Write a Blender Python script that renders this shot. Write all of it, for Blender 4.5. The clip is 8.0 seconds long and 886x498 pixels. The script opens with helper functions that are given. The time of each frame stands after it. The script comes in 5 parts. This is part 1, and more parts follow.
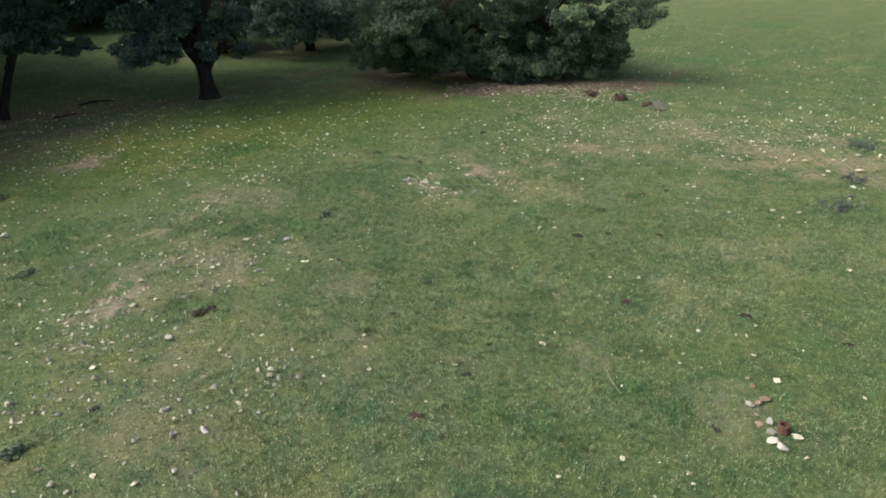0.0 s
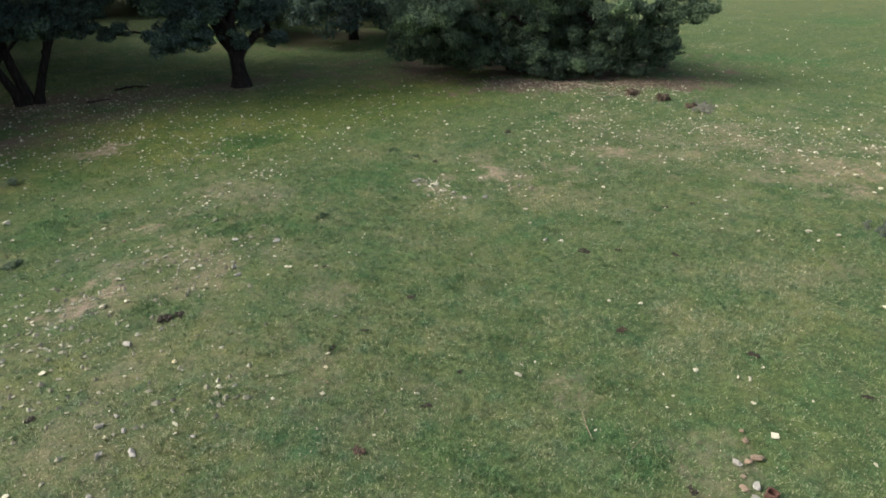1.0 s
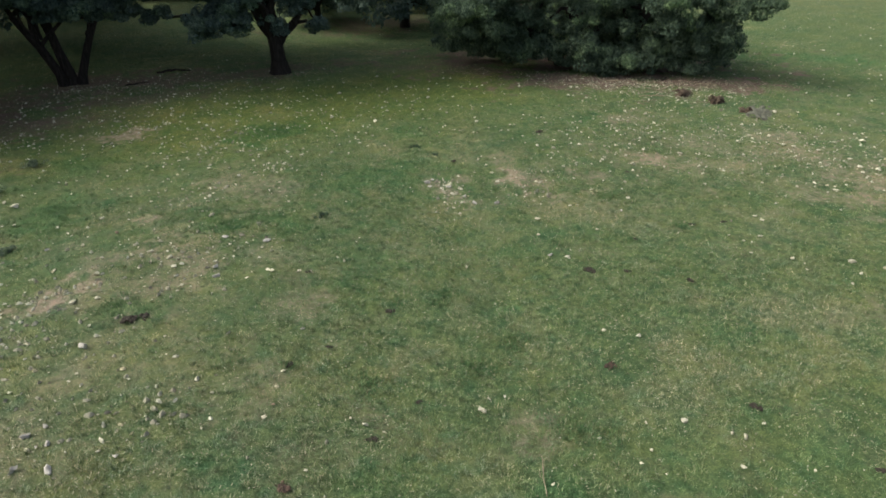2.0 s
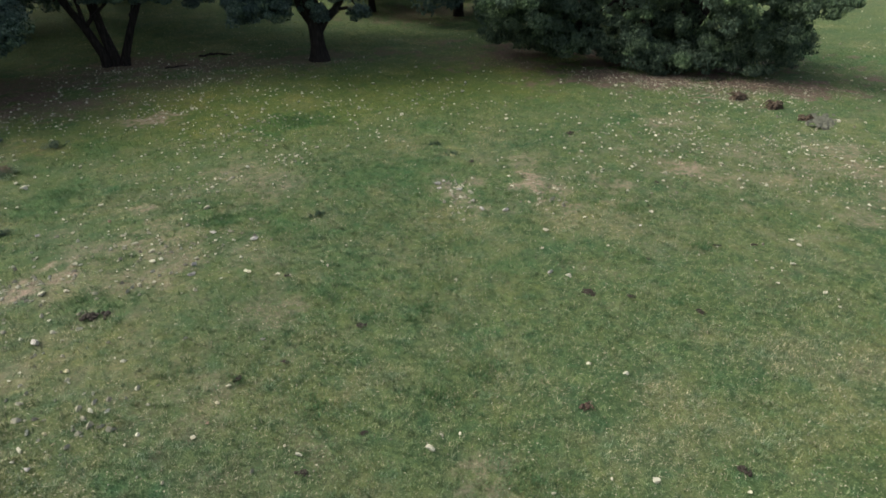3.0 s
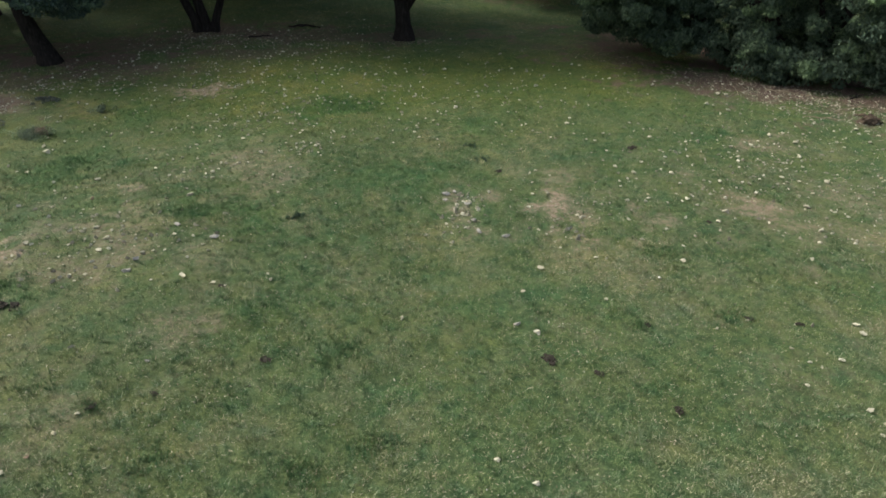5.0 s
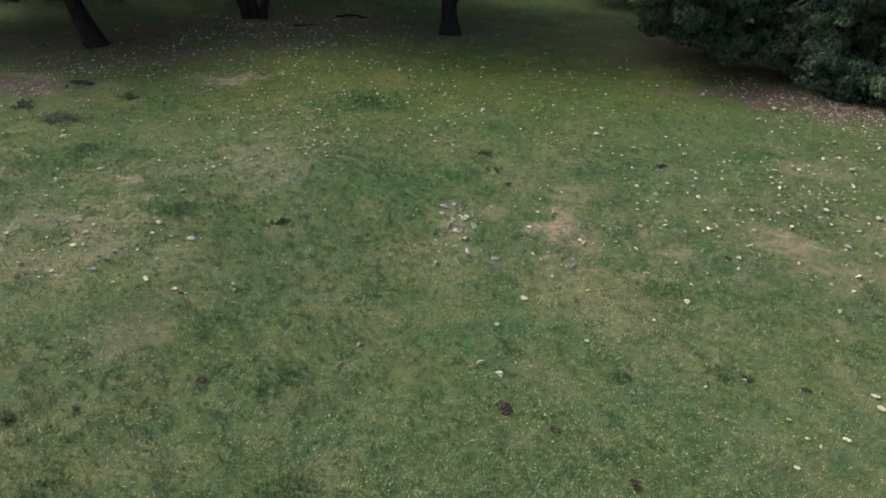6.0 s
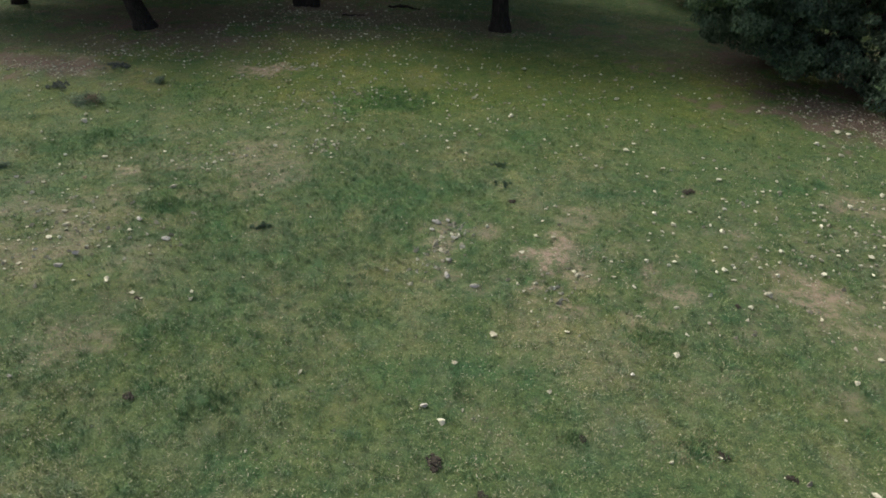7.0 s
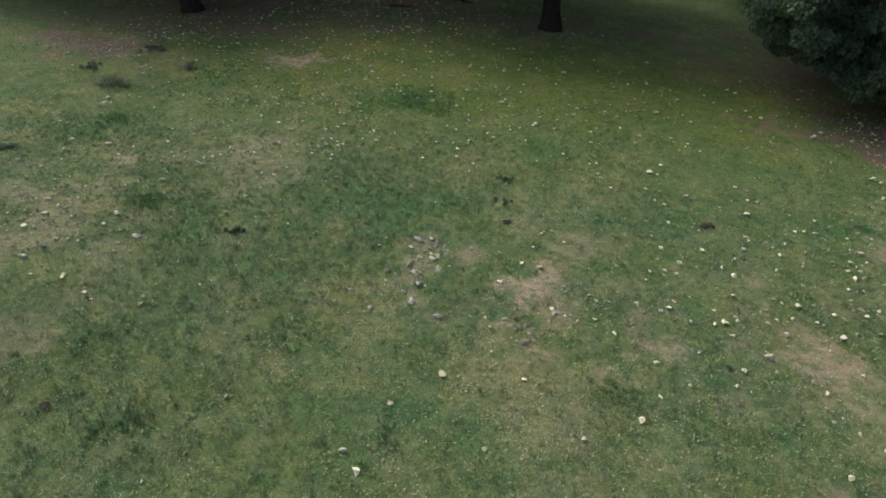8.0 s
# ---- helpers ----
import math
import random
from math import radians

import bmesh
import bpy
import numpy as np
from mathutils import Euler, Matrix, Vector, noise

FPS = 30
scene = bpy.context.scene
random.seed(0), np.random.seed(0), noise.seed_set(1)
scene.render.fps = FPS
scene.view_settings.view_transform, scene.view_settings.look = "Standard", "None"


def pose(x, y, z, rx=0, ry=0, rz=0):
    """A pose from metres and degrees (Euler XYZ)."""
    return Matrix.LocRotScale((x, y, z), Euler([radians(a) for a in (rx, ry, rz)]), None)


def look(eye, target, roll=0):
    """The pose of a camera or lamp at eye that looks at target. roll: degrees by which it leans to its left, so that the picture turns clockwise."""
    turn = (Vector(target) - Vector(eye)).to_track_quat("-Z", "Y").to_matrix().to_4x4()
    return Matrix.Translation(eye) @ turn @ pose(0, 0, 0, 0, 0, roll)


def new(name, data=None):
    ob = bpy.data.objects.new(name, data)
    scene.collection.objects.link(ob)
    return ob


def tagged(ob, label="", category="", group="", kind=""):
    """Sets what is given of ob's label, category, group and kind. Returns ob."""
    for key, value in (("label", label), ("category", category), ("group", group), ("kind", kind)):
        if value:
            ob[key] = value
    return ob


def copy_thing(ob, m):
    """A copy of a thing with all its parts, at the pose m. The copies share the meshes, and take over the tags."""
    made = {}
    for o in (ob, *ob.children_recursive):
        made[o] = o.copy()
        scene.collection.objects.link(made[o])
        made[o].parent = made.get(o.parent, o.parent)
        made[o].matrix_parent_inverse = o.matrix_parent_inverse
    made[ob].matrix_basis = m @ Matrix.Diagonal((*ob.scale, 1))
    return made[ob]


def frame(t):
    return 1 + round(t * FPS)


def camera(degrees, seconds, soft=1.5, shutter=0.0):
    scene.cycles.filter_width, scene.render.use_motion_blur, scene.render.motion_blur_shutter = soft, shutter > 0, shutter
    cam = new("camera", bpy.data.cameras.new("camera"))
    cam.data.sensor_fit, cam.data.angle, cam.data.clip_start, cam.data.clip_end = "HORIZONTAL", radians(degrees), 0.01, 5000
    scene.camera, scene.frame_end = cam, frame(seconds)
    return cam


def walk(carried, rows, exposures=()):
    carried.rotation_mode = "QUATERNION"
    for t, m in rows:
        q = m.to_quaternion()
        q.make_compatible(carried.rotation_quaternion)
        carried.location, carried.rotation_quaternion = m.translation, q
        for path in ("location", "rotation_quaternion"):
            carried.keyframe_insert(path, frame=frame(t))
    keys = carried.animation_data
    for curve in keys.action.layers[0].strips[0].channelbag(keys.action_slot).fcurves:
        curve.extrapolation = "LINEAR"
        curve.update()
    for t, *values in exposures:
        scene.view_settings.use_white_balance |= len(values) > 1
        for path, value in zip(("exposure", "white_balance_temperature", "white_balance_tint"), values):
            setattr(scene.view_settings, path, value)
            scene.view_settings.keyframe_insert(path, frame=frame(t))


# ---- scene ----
# ---------------------------------------------------------------- camera
cam = camera(65.6, 8.0, soft=1.7)
METRES, EYE, TILT, LEAN, TURN = 24.591, 10.5, 0.0, 0.0, -40.5
ROWS = [
    (0.0, 0.0, 0.0, 0.0, -0.32, -25.05, 0.69),
    (0.5, 0.0474, 0.035, 0.001, 2.49, -25.52, 0.58),
    (1.0, 0.09, 0.07, 0.0019, 5.27, -25.97, 0.45),
    (1.5, 0.1352, 0.1108, 0.0021, 8.47, -26.48, 0.27),
    (3.0, 0.2544, 0.2427, -0.0025, 18.1, -27.94, -0.25),
    (3.5, 0.2922, 0.2942, -0.0048, 21.54, -28.46, -0.42),
    (4.0, 0.3251, 0.3442, -0.0067, 24.78, -28.94, -0.59),
    (4.5, 0.3583, 0.4014, -0.0075, 28.46, -29.49, -0.73),
    (6.0, 0.4361, 0.5765, -0.0023, 39.42, -31.1, -1.17),
    (6.5, 0.456, 0.6418, 0.0001, 43.48, -31.71, -1.35),
    (7.0, 0.4708, 0.7035, 0.0026, 47.28, -32.27, -1.52),
    (7.5, 0.4828, 0.7713, 0.0052, 51.41, -32.91, -1.72),
    (8.0, 0.4897, 0.8355, 0.0081, 55.24, -33.56, -1.91),
]
walk(cam, [(t, pose(0, 0, EYE, TILT, LEAN, TURN) @ pose(METRES * x, METRES * y, METRES * z, 90 + pitch, roll, yaw)) for t, x, y, z, yaw, pitch, roll in ROWS],
     exposures=[(0.0, 0.57), (3.0, 0.50), (5.5, 0.43), (8.0, 0.37)])

# ---------------------------------------------------------------- light: a hazy evening sky and a weak, wide sun
SUN_ELEVATION, SUN_AZIMUTH = 42.0, 304.0
world = bpy.data.worlds.new("overcast_sky")
scene.world = world
world.use_nodes = True
wn, wl = world.node_tree.nodes, world.node_tree.links
wn.clear()
sky = wn.new("ShaderNodeTexSky")
sky.sky_type, sky.sun_disc = "NISHITA", False
sky.sun_elevation, sky.sun_rotation = radians(SUN_ELEVATION), radians(SUN_AZIMUTH)
sky.air_density, sky.dust_density, sky.ozone_density = 0.8, 6.0, 0.6
background = wn.new("ShaderNodeBackground")
background.inputs["Strength"].default_value = 0.15
sky_out = wn.new("ShaderNodeOutputWorld")
grey = wn.new("ShaderNodeHueSaturation")
grey.inputs["Saturation"].default_value = 0.66
wl.new(sky.outputs[0], grey.inputs["Color"])
wl.new(grey.outputs[0], background.inputs["Color"])
wl.new(background.outputs[0], sky_out.inputs["Surface"])

sun_data = bpy.data.lights.new("sun", "SUN")
sun_data.energy, sun_data.angle, sun_data.color = 1.65, radians(27), (1.0, 0.94, 0.82)
sun = new("sun", sun_data)
az, el = radians(SUN_AZIMUTH), radians(SUN_ELEVATION)
sun.matrix_world = look((200 * math.sin(az) * math.cos(el), 200 * math.cos(az) * math.cos(el), 200 * math.sin(el)), (0, 0, 0))


# ---------------------------------------------------------------- noise and terrain in numbers
def lattice(ix, iy, seed):
    n = (ix.astype(np.int64) * 374761393 + iy.astype(np.int64) * 668265263 + seed * 974634541) & 0xFFFFFFFF
    n = ((n ^ (n >> 13)) * 1274126177) & 0xFFFFFFFF
    return ((n ^ (n >> 16)) & 0xFFFF) / 65535.0


def value_noise(x, y, size, seed):
    """Smooth noise between 0 and 1 whose bumps are about size metres wide."""
    u, v = np.asarray(x, float) / size, np.asarray(y, float) / size
    iu, iv = np.floor(u), np.floor(v)
    fu, fv = u - iu, v - iv
    fu, fv = fu * fu * (3 - 2 * fu), fv * fv * (3 - 2 * fv)
    a, b = lattice(iu, iv, seed), lattice(iu + 1, iv, seed)
    c, d = lattice(iu, iv + 1, seed), lattice(iu + 1, iv + 1, seed)
    return (a * (1 - fu) + b * fu) * (1 - fv) + (c * (1 - fu) + d * fu) * fv


def fbm(x, y, size, seed, octaves=4):
    total, weight = 0.0, 0.0
    for i in range(octaves):
        total = total + value_noise(x, y, size / 2 ** i, seed + i * 17) / 1.8 ** i
        weight += 1 / 1.8 ** i
    return total / weight


def hill(x, y, cx, cy, sx, sy):
    return np.exp(-((x - cx) / sx) ** 2 - ((y - cy) / sy) ** 2)


# gentle swells and dips of the meadow: height, centre
SWELLS = [(0.05, -4, 12), (-0.07, -4, 30), (0.08, 2, 6), (0.29, 2, 12), (0.17, 2, 18), (-0.2, 2, 30), (-0.06, 2, 36), (0.17, 8, 12), (0.07, 8, 18), (0.22, 8, 24), (-0.17, 8, 30), (-0.11, 14, 6), (-0.08, 14, 12), (-0.1, 14, 18), (0.13, 14, 24), (0.05, 14, 42), (0.15, 20, 12), (-0.08, 20, 18), (-0.17, 20, 36), (-0.08, 26, 6), (-0.11, 26, 12), (0.14, 26, 24), (0.07, 26, 30), (-0.1, 32, 12), (-0.06, 32, 18), (-0.18, 32, 24), (0.11, 32, 36), (-0.06, 38, 24), (0.08, 38, 30), (0.08, 38, 36)]


def height(x, y):
    x, y = np.asarray(x, float), np.asarray(y, float)
    z = sum(rise * hill(x, y, cx, cy, 6.5, 6.5) for rise, cx, cy in SWELLS)
    near = np.exp(-(np.hypot(x - 18, y - 20) / 70) ** 2)
    z = z + near * (0.05 * (fbm(x, y, 3.2, 5, 3) - 0.5) + 0.13 * (fbm(x, y, 1.1, 9, 2) - 0.5))
    return z


# worn, bare places: centre, half widths, turn in degrees, strength
BARE = [
    (-2.6, 36.0, 2.4, 1.0, 0, 0.8), (-4.2, 36.8, 1.6, 0.7, 10, 0.6),
    (8.0, 37.2, 1.1, 0.6, 5, 0.95), (10.5, 28.3, 0.9, 0.8, 4, 0.5), (12.0, 25.8, 0.9, 1.4, 7, 0.5), (7.4, 25.3, 0.8, 0.8, -1, 0.7),
    (7.9, 23.4, 0.8, 0.7, 3, 0.5), (7.9, 22.2, 0.9, 0.8, 6, 0.55), (7.9, 20.9, 0.9, 0.8, 6, 0.4), (7.2, 19.7, 1.0, 0.6, 9, 0.5),
    (5.8, 22.3, 0.7, 0.5, 5, 0.35), (21.5, 22.2, 0.6, 1.0, 5, 0.9), (21.2, 20.8, 0.5, 0.6, 7, 0.85), (22.4, 22.3, 0.8, 0.8, 6, 0.4),
    (18.2, 22.5, 0.4, 1.2, 6, 0.55), (18.7, 20.9, 0.5, 0.5, 3, 0.6), (19.4, 20.5, 0.4, 0.4, 11, 0.5), (19.6, 23.4, 0.4, 0.3, 8, 0.6),
]
BARE += [
    (27.2, 24.4, 0.5, 0.6, 10, 0.65), (27.2, 21.4, 0.8, 0.5, 10, 0.45), (28.4, 21.9, 1.0, 0.6, 7, 0.8), (29.0, 21.4, 0.6, 0.4, 4, 0.6),
    (24.1, 21.8, 0.6, 0.6, 4, 0.55), (24.4, 21.0, 0.6, 0.5, 5, 0.55), (32.0, 27.2, 1.2, 1.0, 5, 0.5), (22.1, 24.7, 0.5, 0.5, 4, 0.5),
    (10.5, 19.8, 0.4, 0.6, 7, 0.35), (10.2, 17.0, 0.7, 0.4, 10, 0.35), (28.0, 17.7, 0.8, 0.4, 6, 0.4), (25.6, 18.2, 0.7, 0.3, 6, 0.35),
    (20.7, 25.2, 0.6, 0.4, 4, 0.3), (21.6, 20.8, 0.3, 0.5, 17, 0.7), (21.0, 20.2, 0.4, 0.3, 16, 0.5), (28.2, 21.7, 0.8, 0.4, 17, 0.8),
]
BARE += [
    (29.3, 21.7, 0.5, 0.4, 17, 0.6), (24.1, 20.5, 0.3, 0.2, 15, 0.5), (22.2, 25.1, 0.4, 0.3, 13, 0.5), (18.0, 20.6, 0.3, 0.3, 15, 0.4),
    (4.0, 20.4, 0.9, 0.9, -47, 1.0), (3.1, 19.9, 0.7, 0.5, -47, 0.6), (8.1, 20.9, 1.7, 1.3, -41, 0.55), (11.5, 27.3, 1.8, 1.0, -49, 0.45),
    (7.2, 25.4, 0.9, 0.7, -52, 0.5), (22.1, 21.5, 1.6, 0.7, -41, 0.65), (21.6, 20.2, 1.0, 0.5, -38, 0.7), (35.0, 18.5, 3.3, 2.0, -45, 0.55),
    (35.1, 13.9, 2.7, 2.0, -47, 0.65), (35.4, 11.1, 2.0, 2.1, -48, 0.75), (31.9, 15.5, 2.2, 1.0, -44, 0.45), (32.8, 11.8, 1.3, 1.0, -44, 0.5),
]
BARE += [
    (13.4, 9.2, 0.5, 0.8, -45, 0.45), (28.1, 22.3, 1.0, 0.8, -33, 0.6), (10.0, 16.9, 0.8, 0.6, -35, 0.45), (32.5, 22.3, 2.3, 1.6, -40, 0.45),
    (5.6, 11.8, 0.8, 0.4, -37, 0.25), (1.9, 14.1, 0.5, 0.3, -42, 0.35), (8.7, 13.7, 0.4, 0.6, -34, 0.3), (4.3, 15.9, 0.9, 0.7, -41, 0.3),
    (25.0, 8.5, 1.2, 1.0, -41, 0.3), (2.6, 13.8, 0.9, 0.7, -43, 0.3),
]
BARE += [
    (36.3, 21.2, 1.7, 1.6, -41, 0.5), (34.6, 16.6, 1.4, 1.6, -43, 0.5), (34.9, 14.3, 1.3, 1.2, -45, 0.55), (33.1, 12.1, 1.2, 0.8, -41, 0.75),
    (39.1, 13.0, 1.1, 1.5, -41, 0.6), (31.4, 19.4, 1.6, 0.8, -38, 0.45), (38.6, 14.3, 1.2, 1.3, -44, 0.5), (26.9, 24.4, 0.7, 0.4, 20, 0.5),
    (27.2, 23.2, 0.7, 0.5, 18, 0.4), (27.7, 21.7, 0.6, 0.5, 18, 0.6), (28.3, 21.6, 0.6, 0.4, 17, 0.75), (29.2, 21.7, 0.6, 0.4, 17, 0.6),
    (28.9, 20.3, 0.7, 0.4, 16, 0.5), (24.0, 20.6, 0.4, 0.3, 16, 0.7), (24.4, 21.2, 0.5, 0.2, 16, 0.45), (30.9, 27.0, 0.5, 0.4, 20, 0.6),
    (26.5, 19.4, 0.5, 0.3, 18, 0.35), (29.1, 19.4, 0.5, 0.3, 16, 0.4),
    (14.0, 5.7, 0.7, 0.8, -41, 0.35), (8.7, 13.8, 0.7, 0.8, -41, 0.35), (10.2, 11.0, 0.6, 0.7, -41, 0.35), (8.4, 11.0, 0.5, 0.5, -41, 0.3), (12.8, 4.9, 0.5, 0.5, -41, 0.25), (8.5, 12.5, 0.6, 0.6, -41, 0.3),
]
# litter and bare earth below the trees; the dark colour also carries part of their shade
EARTH_AND_SHADE = [
    (40.5, 31.0, 4.8, 1.7, -35, 0.9), (36.5, 33.2, 4.0, 1.6, -45, 0.9),
    (3.0, 41.5, 5.0, 2.2, 0, 0.6), (9.0, 44.0, 4.5, 2.0, 0, 0.45), (-2.6, 36.2, 3.4, 1.6, 0, 0.8), (27.2, 43.6, 2.2, 1.1, -20, 0.5),
    (34.4, 34.9, 6.0, 2.6, -42, 0.85), (41.8, 30.4, 3.5, 1.8, -42, 0.7), (39.5, 38.5, 8.5, 5.0, -35, 1.0),
    (6.6, 49.4, 4.5, 2.5, 0, 0.8), (18.7, 47.5, 4.0, 2.0, 0, 0.55), (-1.5, 43.5, 5.0, 2.6, 0, 0.9), (27.5, 44.0, 3.0, 1.2, -30, 0.4),
    (31.0, 40.3, 3.4, 1.8, -50, 0.5), (33.0, 43.5, 5.5, 4.0, -40, 0.7), (34.0, 62.0, 8.0, 4.0, 0, 0.6), (2.0, 46.5, 8.0, 3.0, 10, 0.7), (-3.5, 39.6, 4.5, 2.0, 5, 0.5), (12.5, 47.8, 6.0, 2.2, 0, 0.6),
]
# thick, deep green grass
LUSH = [
    (14.6, 34.0, 1.9, 1.4, 7, 0.95), (16.4, 25.2, 2.1, 1.4, 7, 0.75), (14.7, 24.8, 1.1, 1.5, 9, 0.6), (10.1, 23.0, 1.4, 1.1, 7, 0.8),
    (4.5, 28.9, 1.4, 1.0, 2, 0.75), (4.3, 27.3, 1.0, 0.8, 4, 0.65), (5.3, 34.3, 1.4, 1.5, 4, 0.5), (30.0, 27.9, 1.3, 0.7, 8, 0.65),
    (18.8, 25.9, 1.2, 1.3, 6, 0.45), (19.5, 17.5, 0.8, 0.5, 7, 0.5), (15.6, 14.0, 0.7, 0.4, 3, 0.6), (13.1, 17.6, 0.9, 0.6, 7, 0.5),
    (9.4, 21.5, 0.9, 0.6, 7, 0.4), (17.7, 17.1, 0.8, 0.5, 4, 0.5), (20.1, 30.6, 0.9, 1.1, 1, 0.6), (23.5, 26.5, 2.4, 1.1, 6, 0.4),
]
LUSH += [
    (14.4, 22.8, 1.4, 0.6, 8, 0.5), (11.3, 22.1, 1.0, 0.6, 9, 0.5), (17.1, 18.4, 0.9, 0.4, 2, 0.3), (21.6, 16.2, 0.9, 0.4, 3, 0.3),
    (16.9, 24.6, 2.8, 1.4, -40, 0.6), (11.2, 23.1, 2.0, 1.2, -39, 0.65), (12.8, 6.8, 0.6, 0.5, -38, 0.9), (12.5, 7.8, 0.7, 0.7, -41, 0.6),
    (9.4, 9.3, 0.7, 0.5, -38, 0.5), (11.6, 4.5, 0.4, 0.3, -42, 0.8), (9.7, 8.0, 0.6, 0.5, -38, 0.5), (14.8, 34.1, 1.9, 1.6, -40, 0.6),
    (6.0, 18.7, 0.7, 0.5, -41, 0.6), (19.6, 10.2, 1.1, 0.9, -41, 0.4), (12.8, 17.6, 1.4, 0.9, -37, 0.4), (4.5, 11.2, 0.5, 0.4, -38, 0.4),
]
LUSH += [
    (7.4, 7.6, 0.9, 0.4, -37, 0.4), (18.3, 5.8, 0.9, 0.7, -44, 0.3), (6.7, 11.2, 0.6, 0.4, -38, 0.4), (16.2, 12.8, 0.7, 1.1, -42, 0.3),
]
LUSH += [
    (56.0, 30.7, 4.5, 1.5, -60, 0.8), (67.4, 26.4, 3.0, 1.0, -65, 0.6), (62.6, 21.2, 3.0, 1.0, -65, 0.7), (81.0, 38.0, 6.0, 2.0, -60, 0.7), (50.0, 36.0, 3.0, 1.5, -50, 0.6),
]


def patches(x, y, spots, seed):
    """How far (0 to 1) a place lies within any of the spots, with ragged edges."""
    x, y = np.asarray(x, float), np.asarray(y, float)
    ragged = (fbm(x, y, 1.3, seed, 3) - 0.5) * 2.4 + (fbm(x, y, 0.35, seed + 7, 3) - 0.5) * 2.0
    best = np.zeros_like(x)
    for cx, cy, rx, ry, turn, strength in spots:
        c, s = math.cos(radians(turn)), math.sin(radians(turn))
        u, v = ((x - cx) * c + (y - cy) * s) / rx, (-(x - cx) * s + (y - cy) * c) / ry
        d = 1.1 - np.hypot(u, v) + ragged * np.clip(np.hypot(u, v) + 0.3, 0, 1.4)
        best = np.maximum(best, min(1, strength * 1.08) * np.clip(d / 0.7, 0, 1))
    return best


def olive(x, y):
    """How mossy and yellowish the turf is: a broad belt before the trees."""
    return np.clip(1.45 * hill(x, y, 17, 38, 17, 6) * (0.5 + fbm(x, y, 5.0, 99, 3)), 0, 1)


def covers(x, y):
    """Bare soil, littered and shade-darkened earth, lush grass, and dry and haze-paled grass at a place, each 0 to 1.
    """
    bare = patches(x, y, BARE, 31)
    earth = patches(x, y, EARTH_AND_SHADE, 47)
    lush = patches(x, y, LUSH, 63) * (1 - bare)
    dry = np.clip((0.5 * fbm(x, y, 4.5, 71, 3) + 0.5 * fbm(x, y, 1.3, 75, 3) - 0.485) * 4.5, 0, 1) * (1 - lush)
    grazed = np.clip(0.40 + hill(x, y, 4, 16, 7, 8) + 0.9 * hill(x, y, 8.5, 21, 5, 4) + 0.6 * hill(x, y, 9, 29, 5, 5) + 1.0 * hill(x, y, 25, 20, 6, 5) + 0.9 * hill(x, y, 37, 17, 11, 9) + 0.5 * hill(x, y, 9, 37, 6, 3), 0, 1)
    worn = hill(x, y, 3.5, 15, 6, 7) + 0.8 * hill(x, y, 8.5, 21, 4, 4) + 0.6 * hill(x, y, 10, 28, 4, 4) + 0.9 * hill(x, y, 38, 18, 8, 8) + 0.5 * hill(x, y, 26, 20, 5, 5)
    thin = np.clip((0.6 * fbm(x, y, 1.0, 83, 3) + 0.4 * fbm(x, y, 0.3, 87, 2) - 0.50 + 0.055 * worn) * 6.0, 0, 1) * grazed * (1 - lush)
    knoll = np.clip(hill(x, y, 3.5, 14, 6, 6) + 0.6 * hill(x, y, 27, 44, 4, 2), 0, 1)
    # paler with distance: yellower far grass, and haze put into its colour
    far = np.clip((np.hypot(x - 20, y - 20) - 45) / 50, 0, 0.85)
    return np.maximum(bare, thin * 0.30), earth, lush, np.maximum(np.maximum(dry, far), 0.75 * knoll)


# ---------------------------------------------------------------- materials
def material(name, roughness=0.8):
    mat = bpy.data.materials.new(name)
    mat.use_nodes = True
    bsdf = mat.node_tree.nodes["Principled BSDF"]
    bsdf.inputs["Roughness"].default_value = roughness
    bsdf.inputs["Specular IOR Level"].default_value = 0.25
    return mat, mat.node_tree.nodes, mat.node_tree.links, bsdf


def noise_node(nodes, links, scale, detail=4.0, rough=0.6, coords="Object"):
    tex = nodes.new("ShaderNodeTexNoise")
    tex.inputs["Scale"].default_value, tex.inputs["Detail"].default_value, tex.inputs["Roughness"].default_value = scale, detail, rough
    where = nodes.new("ShaderNodeTexCoord")
    links.new(where.outputs[coords], tex.inputs["Vector"])
    return tex.outputs["Fac"]


def ramp(nodes, links, fac, stops):
    r = nodes.new("ShaderNodeValToRGB")
    while len(r.color_ramp.elements) < len(stops):
        r.color_ramp.elements.new(0.5)
    for e, (p, c) in zip(r.color_ramp.elements, stops):
        e.position, e.color = p, (*c, 1)
    links.new(fac, r.inputs["Fac"])
    return r.outputs["Color"]


def mixed(nodes, links, fac, a, b, kind="MIX"):
    m = nodes.new("ShaderNodeMix")
    m.data_type, m.blend_type = "RGBA", kind
    for value, slot in ((fac, 0), (a, 6), (b, 7)):
        if isinstance(value, bpy.types.NodeSocket):
            links.new(value, m.inputs[slot])
        elif isinstance(value, tuple):
            m.inputs[slot].default_value = (*value, 1)
        else:
            m.inputs[slot].default_value = value
    return m.outputs[2]


def bump(nodes, links, bsdf, fac, strength, distance):
    b = nodes.new("ShaderNodeBump")
    b.inputs["Strength"].default_value, b.inputs["Distance"].default_value = strength, distance
    links.new(fac, b.inputs["Height"])
    links.new(b.outputs[0], bsdf.inputs["Normal"])


def attribute(nodes, name):
    a = nodes.new("ShaderNodeAttribute")
    a.attribute_name = name
    return a.outputs["Fac"]


